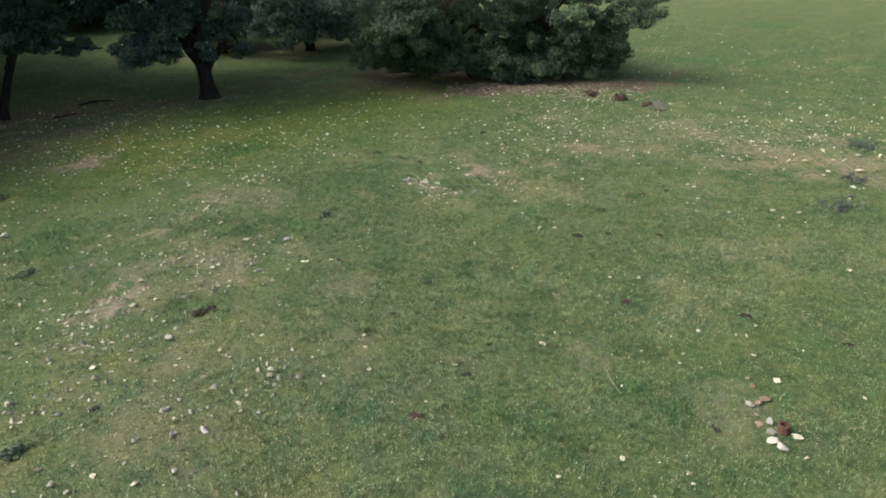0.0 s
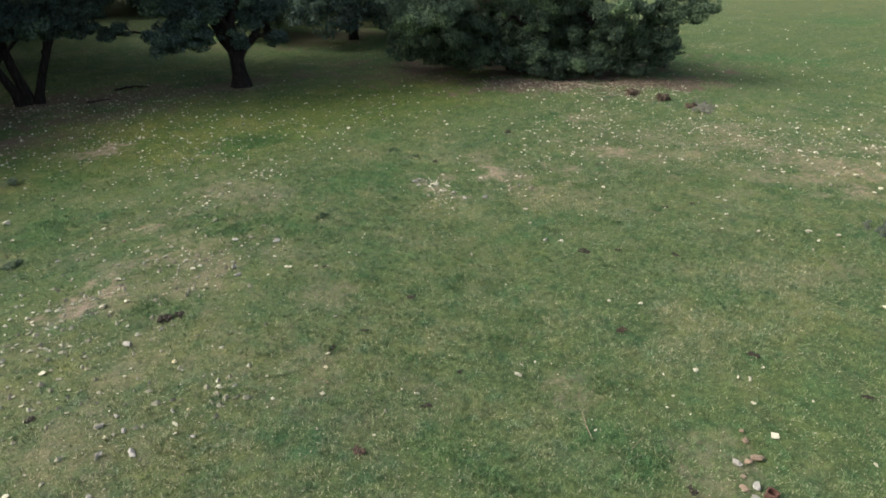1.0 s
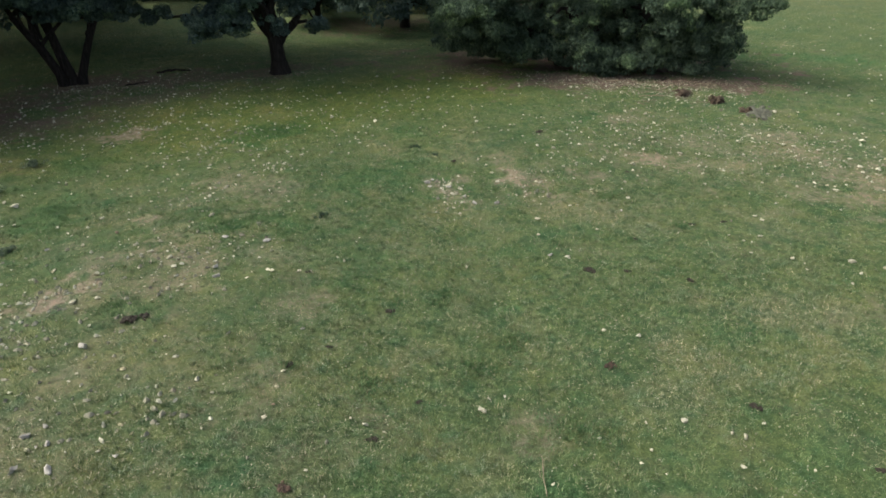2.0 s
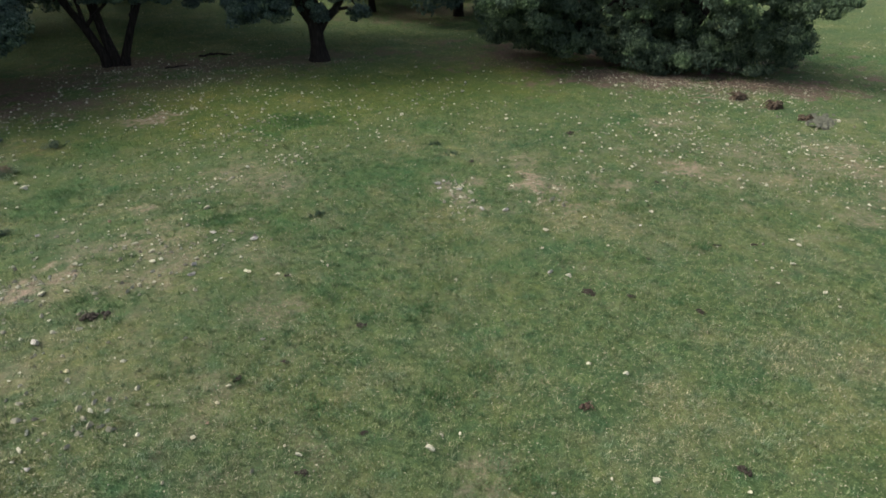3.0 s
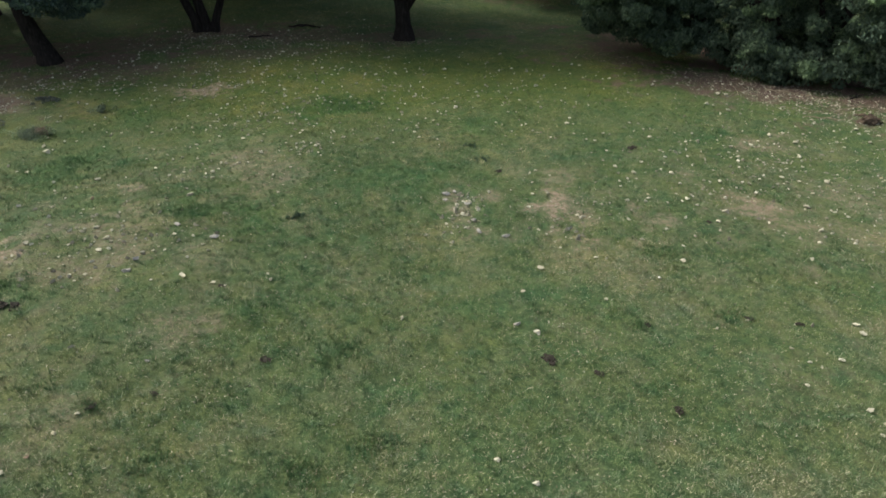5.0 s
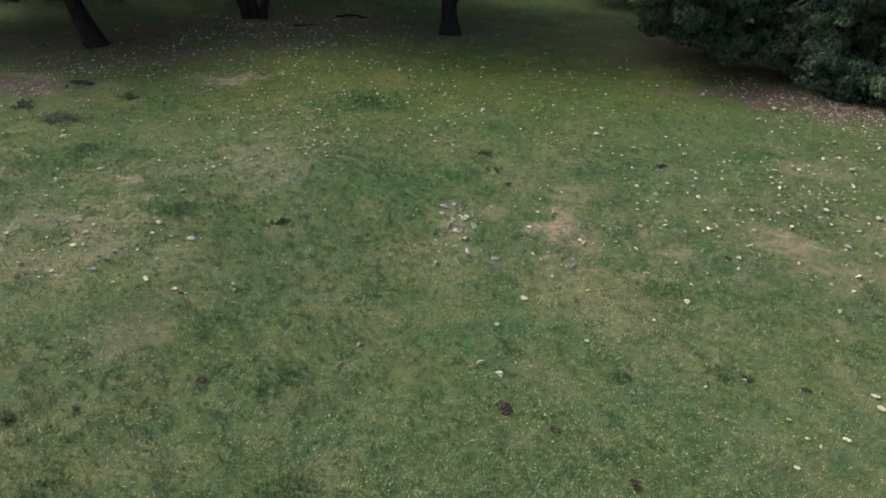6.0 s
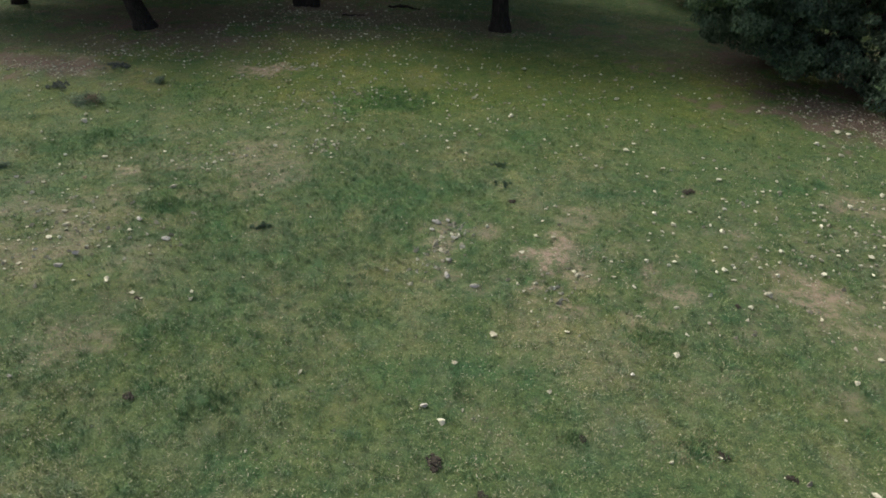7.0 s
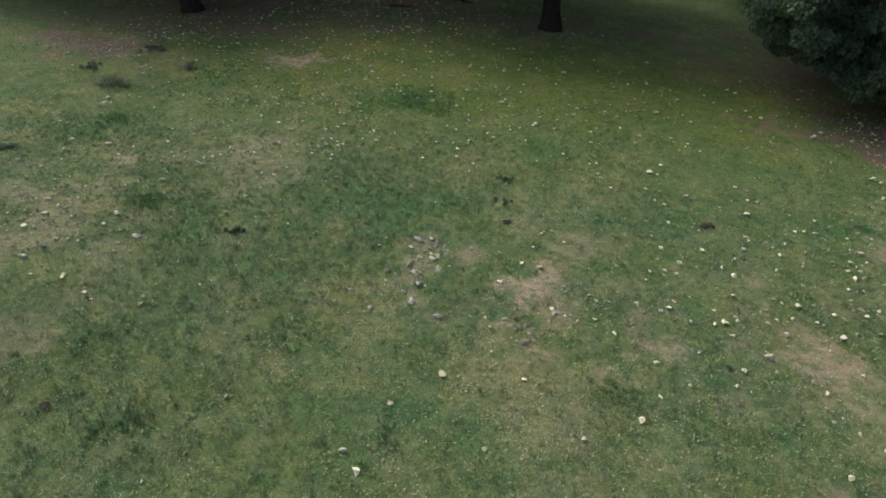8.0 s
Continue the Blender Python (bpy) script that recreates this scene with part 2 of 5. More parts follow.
def ground_material():
    mat, n, l, bsdf = material("meadow_turf", 0.95)
    bsdf.inputs["Specular IOR Level"].default_value = 0.1
    grain = noise_node(n, l, 22.0, 5.0, 0.75)
    fine = noise_node(n, l, 70.0, 3.0, 0.7)
    broad = noise_node(n, l, 0.33, 5.0, 0.6)
    turf = ramp(n, l, grain, [(0.30, (0.040, 0.065, 0.028)), (0.48, (0.076, 0.116, 0.049)), (0.62, (0.112, 0.154, 0.067)), (0.80, (0.196, 0.204, 0.126))])
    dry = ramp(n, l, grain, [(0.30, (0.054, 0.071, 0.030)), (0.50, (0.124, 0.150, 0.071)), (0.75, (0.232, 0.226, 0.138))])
    lush = ramp(n, l, grain, [(0.30, (0.038, 0.082, 0.032)), (0.55, (0.072, 0.138, 0.056)), (0.80, (0.130, 0.195, 0.092))])
    soil = ramp(n, l, fine, [(0.32, (0.120, 0.086, 0.064)), (0.50, (0.280, 0.216, 0.165)), (0.72, (0.470, 0.392, 0.318))])
    earth = ramp(n, l, fine, [(0.32, (0.060, 0.043, 0.034)), (0.52, (0.140, 0.101, 0.080)), (0.75, (0.265, 0.205, 0.168))])
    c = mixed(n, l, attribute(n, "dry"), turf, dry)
    c = mixed(n, l, attribute(n, "lush"), c, lush)
    tint = ramp(n, l, broad, [(0.30, (0.76, 0.91, 0.92)), (0.70, (1.14, 1.07, 0.92))])
    c = mixed(n, l, 1.0, c, tint, "MULTIPLY")
    mid = noise_node(n, l, 1.7, 4.0, 0.65)
    c = mixed(n, l, 1.0, c, ramp(n, l, mid, [(0.32, (0.71, 0.89, 0.92)), (0.52, (1.02, 1.0, 1.0)), (0.72, (1.23, 1.13, 1.06))]), "MULTIPLY")
    lump = noise_node(n, l, 5.5, 3.0, 0.6)
    c = mixed(n, l, 1.0, c, ramp(n, l, lump, [(0.36, (0.74, 0.79, 0.79)), (0.50, (1.0, 1.0, 1.0)), (0.66, (1.20, 1.16, 1.14))]), "MULTIPLY")
    c = mixed(n, l, attribute(n, "olive"), c, mixed(n, l, 1.0, c, (1.0, 0.955, 0.63), "MULTIPLY"))
    broken = ramp(n, l, noise_node(n, l, 3.6, 6.0, 0.82), [(0.43, (0.16, 0.16, 0.16)), (0.56, (1.0, 1.0, 1.0))])
    c = mixed(n, l, mixed(n, l, 1.0, attribute(n, "bare"), broken, "MULTIPLY"), c, soil)
    c = mixed(n, l, mixed(n, l, 1.0, attribute(n, "earth"), ramp(n, l, mid, [(0.36, (0.6, 0.6, 0.6)), (0.52, (1.0, 1.0, 1.0))]), "MULTIPLY"), c, earth)
    l.new(c, bsdf.inputs["Base Color"])
    bump(n, l, bsdf, grain, 0.8, 0.05)
    return mat


def grass_material():
    mat, n, l, bsdf = material("grass_blades", 0.75)
    bsdf.inputs["Specular IOR Level"].default_value = 0.15
    geo = n.new("ShaderNodeNewGeometry")
    shade = geo.outputs["Random Per Island"]
    green = ramp(n, l, shade, [(0.0, (0.054, 0.103, 0.045)), (0.45, (0.103, 0.163, 0.072)), (0.78, (0.168, 0.226, 0.112)), (0.93, (0.260, 0.280, 0.172)), (1.0, (0.345, 0.350, 0.245))])
    deep = ramp(n, l, shade, [(0.0, (0.060, 0.122, 0.052)), (0.6, (0.104, 0.192, 0.082)), (0.95, (0.145, 0.226, 0.104)), (1.0, (0.28, 0.30, 0.185))])
    straw = ramp(n, l, shade, [(0.0, (0.076, 0.110, 0.048)), (0.5, (0.161, 0.197, 0.102)), (1.0, (0.436, 0.435, 0.305))])
    c = mixed(n, l, attribute(n, "dry"), green, straw)
    c = mixed(n, l, attribute(n, "lush"), c, deep)
    # tuft: tone of each clump, with shade put into the colour of blade feet
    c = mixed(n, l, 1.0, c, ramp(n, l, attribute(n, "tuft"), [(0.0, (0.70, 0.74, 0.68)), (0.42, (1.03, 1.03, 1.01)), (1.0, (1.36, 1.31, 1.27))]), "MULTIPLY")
    mid = noise_node(n, l, 1.7, 4.0, 0.65)
    c = mixed(n, l, 1.0, c, ramp(n, l, mid, [(0.32, (0.71, 0.89, 0.92)), (0.52, (1.02, 1.0, 1.0)), (0.72, (1.23, 1.13, 1.06))]), "MULTIPLY")
    lump = noise_node(n, l, 5.5, 3.0, 0.6)
    c = mixed(n, l, 1.0, c, ramp(n, l, lump, [(0.36, (0.74, 0.79, 0.79)), (0.50, (1.0, 1.0, 1.0)), (0.66, (1.20, 1.16, 1.14))]), "MULTIPLY")
    c = mixed(n, l, attribute(n, "olive"), c, mixed(n, l, 1.0, c, (1.0, 0.955, 0.63), "MULTIPLY"))
    l.new(c, bsdf.inputs["Base Color"])
    return mat


def stone_material(name, stops, joined=False):
    mat, n, l, bsdf = material(name, 0.9)
    chance = n.new("ShaderNodeNewGeometry").outputs["Random Per Island"] if joined else n.new("ShaderNodeObjectInfo").outputs["Random"]
    base = ramp(n, l, chance, stops)
    spots = noise_node(n, l, 9.0, 5.0, 0.7)
    mottled = mixed(n, l, 1.0, base, ramp(n, l, spots, [(0.34, (0.62, 0.61, 0.56)), (0.52, (0.95, 0.94, 0.92)), (0.75, (1.05, 1.05, 1.05))]), "MULTIPLY")
    l.new(mottled, bsdf.inputs["Base Color"])
    bump(n, l, bsdf, spots, 0.5, 0.03)
    return mat


def rubble_material():
    mat, n, l, bsdf = material("small_stones", 0.9)
    geo = n.new("ShaderNodeNewGeometry")
    c = ramp(n, l, geo.outputs["Random Per Island"], [(0.0, (0.195, 0.187, 0.14)), (0.3, (0.28, 0.275, 0.205)), (0.65, (0.37, 0.367, 0.275)), (0.9, (0.52, 0.525, 0.41)), (1.0, (0.46, 0.42, 0.26))])
    l.new(c, bsdf.inputs["Base Color"])
    return mat


def plain_material(name, dark, light, scale, roughness=0.9, relief=0.03):
    mat, n, l, bsdf = material(name, roughness)
    f = noise_node(n, l, scale, 5.0, 0.65)
    l.new(ramp(n, l, f, [(0.3, dark), (0.7, light)]), bsdf.inputs["Base Color"])
    bump(n, l, bsdf, f, 0.7, relief)
    return mat


def bark_material():
    mat, n, l, bsdf = material("dark_bark", 0.95)
    where, stretch, tex = n.new("ShaderNodeTexCoord"), n.new("ShaderNodeMapping"), n.new("ShaderNodeTexNoise")
    stretch.inputs["Scale"].default_value = (9, 9, 1.6)
    tex.inputs["Scale"].default_value, tex.inputs["Detail"].default_value = 1.2, 6
    l.new(where.outputs["Object"], stretch.inputs["Vector"])
    l.new(stretch.outputs[0], tex.inputs["Vector"])
    l.new(ramp(n, l, tex.outputs["Fac"], [(0.3, (0.009, 0.008, 0.007)), (0.55, (0.022, 0.019, 0.016)), (0.8, (0.049, 0.043, 0.037))]), bsdf.inputs["Base Color"])
    bump(n, l, bsdf, tex.outputs["Fac"], 0.9, 0.08)
    return mat


def leaf_material(name, dark, mid, light, dead=None):
    mat, n, l, bsdf = material(name, 0.7)
    bsdf.inputs["Specular IOR Level"].default_value = 0.12
    geo = n.new("ShaderNodeNewGeometry")
    single = ramp(n, l, geo.outputs["Random Per Island"], [(0.0, dark), (0.55, mid), (1.0, light)])
    tone = attribute(n, "tone")
    c = mixed(n, l, 1.0, single, ramp(n, l, tone, [(0.0, (0.72, 0.76, 0.78)), (0.6, (1.0, 1.0, 1.0)), (1.0, (1.36, 1.40, 1.10))]), "MULTIPLY")
    if dead:
        c = mixed(n, l, attribute(n, "dead"), c, dead)
    l.new(c, bsdf.inputs["Base Color"])
    shine = n.new("ShaderNodeBsdfTranslucent")
    l.new(c, shine.inputs["Color"])
    both, out = n.new("ShaderNodeMixShader"), n["Material Output"]
    both.inputs[0].default_value = 0.42
    l.new(bsdf.outputs[0], both.inputs[1])
    l.new(shine.outputs[0], both.inputs[2])
    l.new(both.outputs[0], out.inputs["Surface"])
    return mat


def fleck_material(name="dry_straw", stops=((0.0, (0.12, 0.10, 0.06)), (0.35, (0.25, 0.235, 0.15)), (1.0, (0.42, 0.405, 0.29)))):
    mat, n, l, bsdf = material(name, 0.85)
    geo = n.new("ShaderNodeNewGeometry")
    l.new(ramp(n, l, geo.outputs["Random Per Island"], stops), bsdf.inputs["Base Color"])
    return mat


FLECK = fleck_material()
LITTER = fleck_material("dead_leaves", [(0.0, (0.045, 0.032, 0.024)), (0.45, (0.13, 0.095, 0.070)), (0.8, (0.27, 0.22, 0.165)), (1.0, (0.46, 0.42, 0.34))])
TURF, GRASS, RUBBLE, BARK = ground_material(), grass_material(), rubble_material(), bark_material()
LIME_TONES = [(0.0, (0.36, 0.355, 0.27)), (0.3, (0.50, 0.495, 0.375)), (0.7, (0.585, 0.58, 0.45)), (1.0, (0.66, 0.655, 0.53))]
LIMESTONE = stone_material("pale_limestone", LIME_TONES)
FIELD_STONE = stone_material("pale_field_stone", LIME_TONES, True)
GREYSTONE = stone_material("grey_stone", [(0.0, (0.34, 0.335, 0.305)), (1.0, (0.50, 0.495, 0.455))])
SANDSTONE = stone_material("pink_sandstone", [(0.0, (0.29, 0.215, 0.16)), (1.0, (0.37, 0.30, 0.23))])
WHITESTONE = stone_material("white_quartz", [(0.0, (0.40, 0.40, 0.36)), (1.0, (0.52, 0.52, 0.475))])
RED_EARTH = plain_material("red_brown_crumbs", (0.030, 0.022, 0.017), (0.098, 0.066, 0.048), 12.0)
DUNG = plain_material("dry_dung", (0.018, 0.016, 0.012), (0.058, 0.050, 0.038), 14.0)
RUST = plain_material("red_brown_wood", (0.050, 0.026, 0.020), (0.150, 0.085, 0.064), 9.0)
STUMP = plain_material("weathered_stump", (0.030, 0.024, 0.018), (0.150, 0.112, 0.080), 7.0)
ASH = plain_material("grey_ash", (0.058, 0.066, 0.046), (0.135, 0.138, 0.108), 4.0)
DEADWOOD = plain_material("bleached_deadwood", (0.16, 0.13, 0.09), (0.36, 0.31, 0.22), 6.0, 0.85, 0.01)
OAK_LEAF = leaf_material("broad_tree_leaves", (0.060, 0.098, 0.086), (0.112, 0.170, 0.148), (0.182, 0.252, 0.216))
BUSH_LEAF = leaf_material("thicket_leaves", (0.050, 0.082, 0.057), (0.098, 0.149, 0.102), (0.162, 0.226, 0.144), (0.105, 0.080, 0.058))
GREY_LEAF = leaf_material("grey_shrub_leaves", (0.11, 0.135, 0.12), (0.16, 0.185, 0.165), (0.23, 0.25, 0.22))
SCRUB_LEAF = leaf_material("scrub_leaves", (0.11, 0.155, 0.11), (0.18, 0.235, 0.168), (0.27, 0.32, 0.23), (0.22, 0.165, 0.135))


# ---------------------------------------------------------------- mesh helpers
def mesh_from(name, verts, faces, mat, smooth=False, floats=None):
    """A mesh from arrays of corners and of equal-sided faces; floats: values per corner."""
    verts, faces = np.asarray(verts, np.float32), np.asarray(faces, np.int32)
    me = bpy.data.meshes.new(name)
    me.vertices.add(len(verts))
    me.vertices.foreach_set("co", verts.ravel())
    sides = faces.shape[1]
    me.loops.add(faces.size)
    me.loops.foreach_set("vertex_index", faces.ravel())
    me.polygons.add(len(faces))
    me.polygons.foreach_set("loop_start", np.arange(0, faces.size, sides, dtype=np.int32))
    me.update(calc_edges=True)
    me.polygons.foreach_set("use_smooth", np.full(len(faces), smooth))
    for key, values in (floats or {}).items():
        a = me.attributes.new(key, "FLOAT", "POINT")
        a.data.foreach_set("value", np.asarray(values, np.float32))
    me.materials.append(mat)
    return me


def part(name, bm, mat, parent=None, label=""):
    """Links a bmesh as one mesh object, under a parent where one is given."""
    me = bpy.data.meshes.new(name)
    bm.to_mesh(me)
    bm.free()
    me.materials.append(mat)
    ob = new(name, me)
    ob.parent = parent
    return tagged(ob, label)


def tube_arrays(points, radii, sides=9, seed=0, rough=0.0):
    """Corners and quads of a tapering round tube along a line of points."""
    rng = np.random.default_rng(seed)
    pts = np.asarray(points, float)
    verts, faces = [], []
    for i, p in enumerate(pts):
        d = pts[min(i + 1, len(pts) - 1)] - pts[max(i - 1, 0)]
        d /= np.linalg.norm(d) + 1e-9
        a = np.cross(d, (0.31, 0.95, 0.05) if abs(d[2]) > 0.6 else (0, 0, 1))
        a /= np.linalg.norm(a)
        b = np.cross(d, a)
        for k in range(sides):
            w = 2 * math.pi * k / sides
            verts.append(p + radii[i] * (1 + rough * rng.uniform(-1, 1)) * (math.cos(w) * a + math.sin(w) * b))
    for i in range(len(pts) - 1):
        for k in range(sides):
            j = (k + 1) % sides
            faces.append((i * sides + k, i * sides + j, (i + 1) * sides + j, (i + 1) * sides + k))
    top = (len(pts) - 1) * sides
    for k in range(0, sides - 2, 2):
        faces.append((top, top + k + 1, top + k + 2, top + min(k + 3, sides - 1)) if k + 3 < sides else (top, top + k + 1, top + k + 2, top + k + 2))
    return np.array(verts), np.array([f for f in faces if len(set(f)) == 4])


def tube(name, points, radii, mat, parent, sides=9, seed=0, rough=0.08):
    v, f = tube_arrays(points, radii, sides, seed, rough)
    ob = new(name, mesh_from(name, v, f, mat, True))
    ob.parent = parent
    return ob


def ground_z(x, y):
    return float(height(np.array([x]), np.array([y]))[0])


# ---------------------------------------------------------------- the ground: one sheet to the horizon
def spread(lo, hi, step, far, growth=1.22):
    inner = np.arange(lo, hi + step / 2, step)
    out, d, s = [], 0.0, step
    while d < far:
        s *= growth
        d += s
        out.append(d)
    out = np.array(out)
    return np.concatenate([(lo - out)[::-1], inner, hi + out])


def build_ground():
    gx, gy = spread(-8, 50, 0.2, 1800), spread(-2, 56, 0.2, 1800)
    xx, yy = np.meshgrid(gx, gy)
    x, y = xx.ravel(), yy.ravel()
    bare, earth, lush, dry = covers(x, y)
    nx = len(gx)
    i = (np.arange(len(gy) - 1)[:, None] * nx + np.arange(nx - 1)[None, :]).ravel()
    faces = np.stack([i, i + 1, i + nx + 1, i + nx], 1)
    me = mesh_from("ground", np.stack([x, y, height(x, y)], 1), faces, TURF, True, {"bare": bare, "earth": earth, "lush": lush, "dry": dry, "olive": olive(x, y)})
    tagged(new("ground", me), "grazed green meadow with dry and bare patches", "ground", kind="structure")


build_ground()


# ---------------------------------------------------------------- grass
def blades(name, label, x0, x1, y0, y1, tufts, per, length, width, seed, keep=None):
    rng = np.random.default_rng(seed)
    tx, ty = rng.uniform(x0, x1, tufts), rng.uniform(y0, y1, tufts)
    ok = rng.uniform(0, 1, tufts) < keep(tx, ty)
    tx, ty = tx[ok], ty[ok]
    bare, earth, lush, dry = covers(tx, ty)
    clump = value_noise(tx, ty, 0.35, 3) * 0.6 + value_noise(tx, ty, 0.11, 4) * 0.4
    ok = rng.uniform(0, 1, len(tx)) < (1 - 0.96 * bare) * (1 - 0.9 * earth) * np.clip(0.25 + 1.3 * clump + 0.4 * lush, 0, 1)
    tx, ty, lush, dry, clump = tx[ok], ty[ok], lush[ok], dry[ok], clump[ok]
    tall = (0.55 + 0.9 * clump) * (1 + 0.7 * lush)
    bx, by = np.repeat(tx, per) + rng.normal(0, 0.03, len(tx) * per), np.repeat(ty, per) + rng.normal(0, 0.03, len(tx) * per)
    n = len(bx)
    turn, lean = rng.uniform(0, 2 * math.pi, n), rng.uniform(0.3, 1.25, n)
    long = length * np.repeat(tall, per) * rng.uniform(0.5, 1.3, n)
    wide = width * rng.uniform(0.6, 1.3, n)
    bz = height(bx, by) - 0.005
    cx, cy = np.cos(turn), np.sin(turn)
    a = np.stack([bx - cy * wide / 2, by + cx * wide / 2, bz], 1)
    b = np.stack([bx + cy * wide / 2, by - cx * wide / 2, bz], 1)
    tip = np.stack([bx + cx * long * np.sin(lean), by + cy * long * np.sin(lean), bz + long * np.cos(lean)], 1)
    verts = np.stack([a, b, tip], 1).reshape(-1, 3)
    me = mesh_from(name, verts, np.arange(3 * n).reshape(-1, 3), GRASS, False,
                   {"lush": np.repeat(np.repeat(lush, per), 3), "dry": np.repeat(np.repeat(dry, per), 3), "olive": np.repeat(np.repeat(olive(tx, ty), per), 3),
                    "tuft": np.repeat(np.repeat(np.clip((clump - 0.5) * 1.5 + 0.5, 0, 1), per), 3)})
    return tagged(new(name, me), label, "grass", kind="stuff")


def nearby(x, y):
    """1 in the part of the meadow that the path passes close by, fading to 0 farther off."""
    return np.clip((27 - np.hypot((x - 15) * 0.95, y - 12)) / 9, 0, 1)


def farther(x, y):
    return (1 - 0.85 * nearby(x, y)) * np.clip((78 - np.hypot(x - 20, y - 18)) / 45, 0, 1)


blades("meadow_grass", "short grazed green grass with straw-coloured blades", -8, 38, 0, 38, 255000, 4, 0.070, 0.0145, 11, nearby)
blades("pasture_grass", "short green and straw-coloured pasture grass", -20, 85, 0, 90, 270000, 3, 0.085, 0.024, 12, farther)


# rank, tufted stretches of turf: centre, reach
TUFTED = [(14.5, 21.0, 3.2), (16.5, 23.5, 2.2), (11.5, 15.0, 3.5), (14.0, 12.0, 4.0), (9.0, 10.0, 3.5), (15.0, 26.0, 2.5), (9.8, 24.5, 2.2), (20.0, 11.0, 3.0), (12.5, 7.5, 3.0)]


def tussocks(count, per, seed):
    """Rounded tufts of longer grass that make the turf lumpy."""
    rng = np.random.default_rng(seed)
    tx, ty = rng.uniform(-4, 36, count), rng.uniform(1, 36, count)
    bare, earth, lush, dry = covers(tx, ty)
    rough = fbm(tx, ty, 3.0, 91, 3) + 0.30 * sum(hill(tx, ty, cx, cy, r, r) for cx, cy, r in TUFTED)
    ok = (rng.uniform(0, 1, count) < nearby(tx, ty)) & (rng.uniform(0.25, 0.85, count) < rough + 0.2 * lush - 0.4 * bare)
    tx, ty, lush, dry = tx[ok], ty[ok], lush[ok], dry[ok]
    k = len(tx)
    wide = rng.uniform(0.06, 0.17, k)
    d = rng.normal(0, 0.55, (k, per, 2))
    x, y = (tx[:, None] + d[:, :, 0] * wide[:, None]).ravel(), (ty[:, None] + d[:, :, 1] * wide[:, None]).ravel()
    n = len(x)
    turn = np.arctan2(d[:, :, 1], d[:, :, 0]).ravel() + rng.normal(0, 0.7, n)
    lean = np.clip(np.hypot(d[:, :, 0], d[:, :, 1]).ravel() * 0.8 + rng.normal(0.3, 0.2, n), 0.1, 1.45)
    long, half = rng.uniform(0.05, 0.13, n) * np.repeat(0.7 + wide * 4, per), rng.uniform(0.005, 0.009, n)
    z, cx, cy = height(x, y) - 0.005, np.cos(turn), np.sin(turn)
    a, b = np.stack([x - cy * half, y + cx * half, z], 1), np.stack([x + cy * half, y - cx * half, z], 1)
    tip = np.stack([x + cx * long * np.sin(lean), y + cy * long * np.sin(lean), z + long * np.cos(lean)], 1)
    # tuft tone: feet darkened as if shaded by the tussock, tips lightened
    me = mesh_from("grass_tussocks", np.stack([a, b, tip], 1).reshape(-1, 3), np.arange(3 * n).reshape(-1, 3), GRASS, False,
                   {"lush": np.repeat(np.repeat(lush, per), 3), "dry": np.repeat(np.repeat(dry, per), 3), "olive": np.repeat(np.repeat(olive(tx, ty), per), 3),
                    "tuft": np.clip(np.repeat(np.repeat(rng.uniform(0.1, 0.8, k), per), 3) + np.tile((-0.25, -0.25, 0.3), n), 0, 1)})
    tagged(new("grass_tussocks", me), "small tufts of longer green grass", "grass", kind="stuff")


tussocks(34000, 20, 13)


# thick stands of taller, deep green grass: centre, reach
RANK = [
    (12.7, 6.7, 0.63), (12.3, 7.7, 0.50), (10.1, 7.2, 0.35), (11.5, 4.4, 0.38), (9.6, 9.3, 0.57), (9.7, 8.0, 0.44), (6.0, 18.7, 0.68),
    (14.6, 12.4, 0.46), (9.1, 14.0, 0.19), (6.3, 13.4, 0.45), (15.4, 12.4, 0.64), (13.4, 11.9, 0.55), (10.6, 12.4, 0.50), (14.2, 8.9, 0.68),
    (19.9, 14.6, 0.43), (8.1, 14.6, 0.34), (24.3, 15.7, 0.58), (28.0, 16.8, 0.36), (14.2, 15.6, 0.73), (21.8, 15.6, 0.24), (20.9, 13.3, 0.36),
    (23.8, 19.0, 0.58), (13.0, 15.8, 0.37), (14.8, 34.0, 1.51), (9.9, 23.1, 0.70), (4.6, 28.8, 0.87), (19.4, 16.7, 0.34), (17.1, 18.9, 0.44),
]


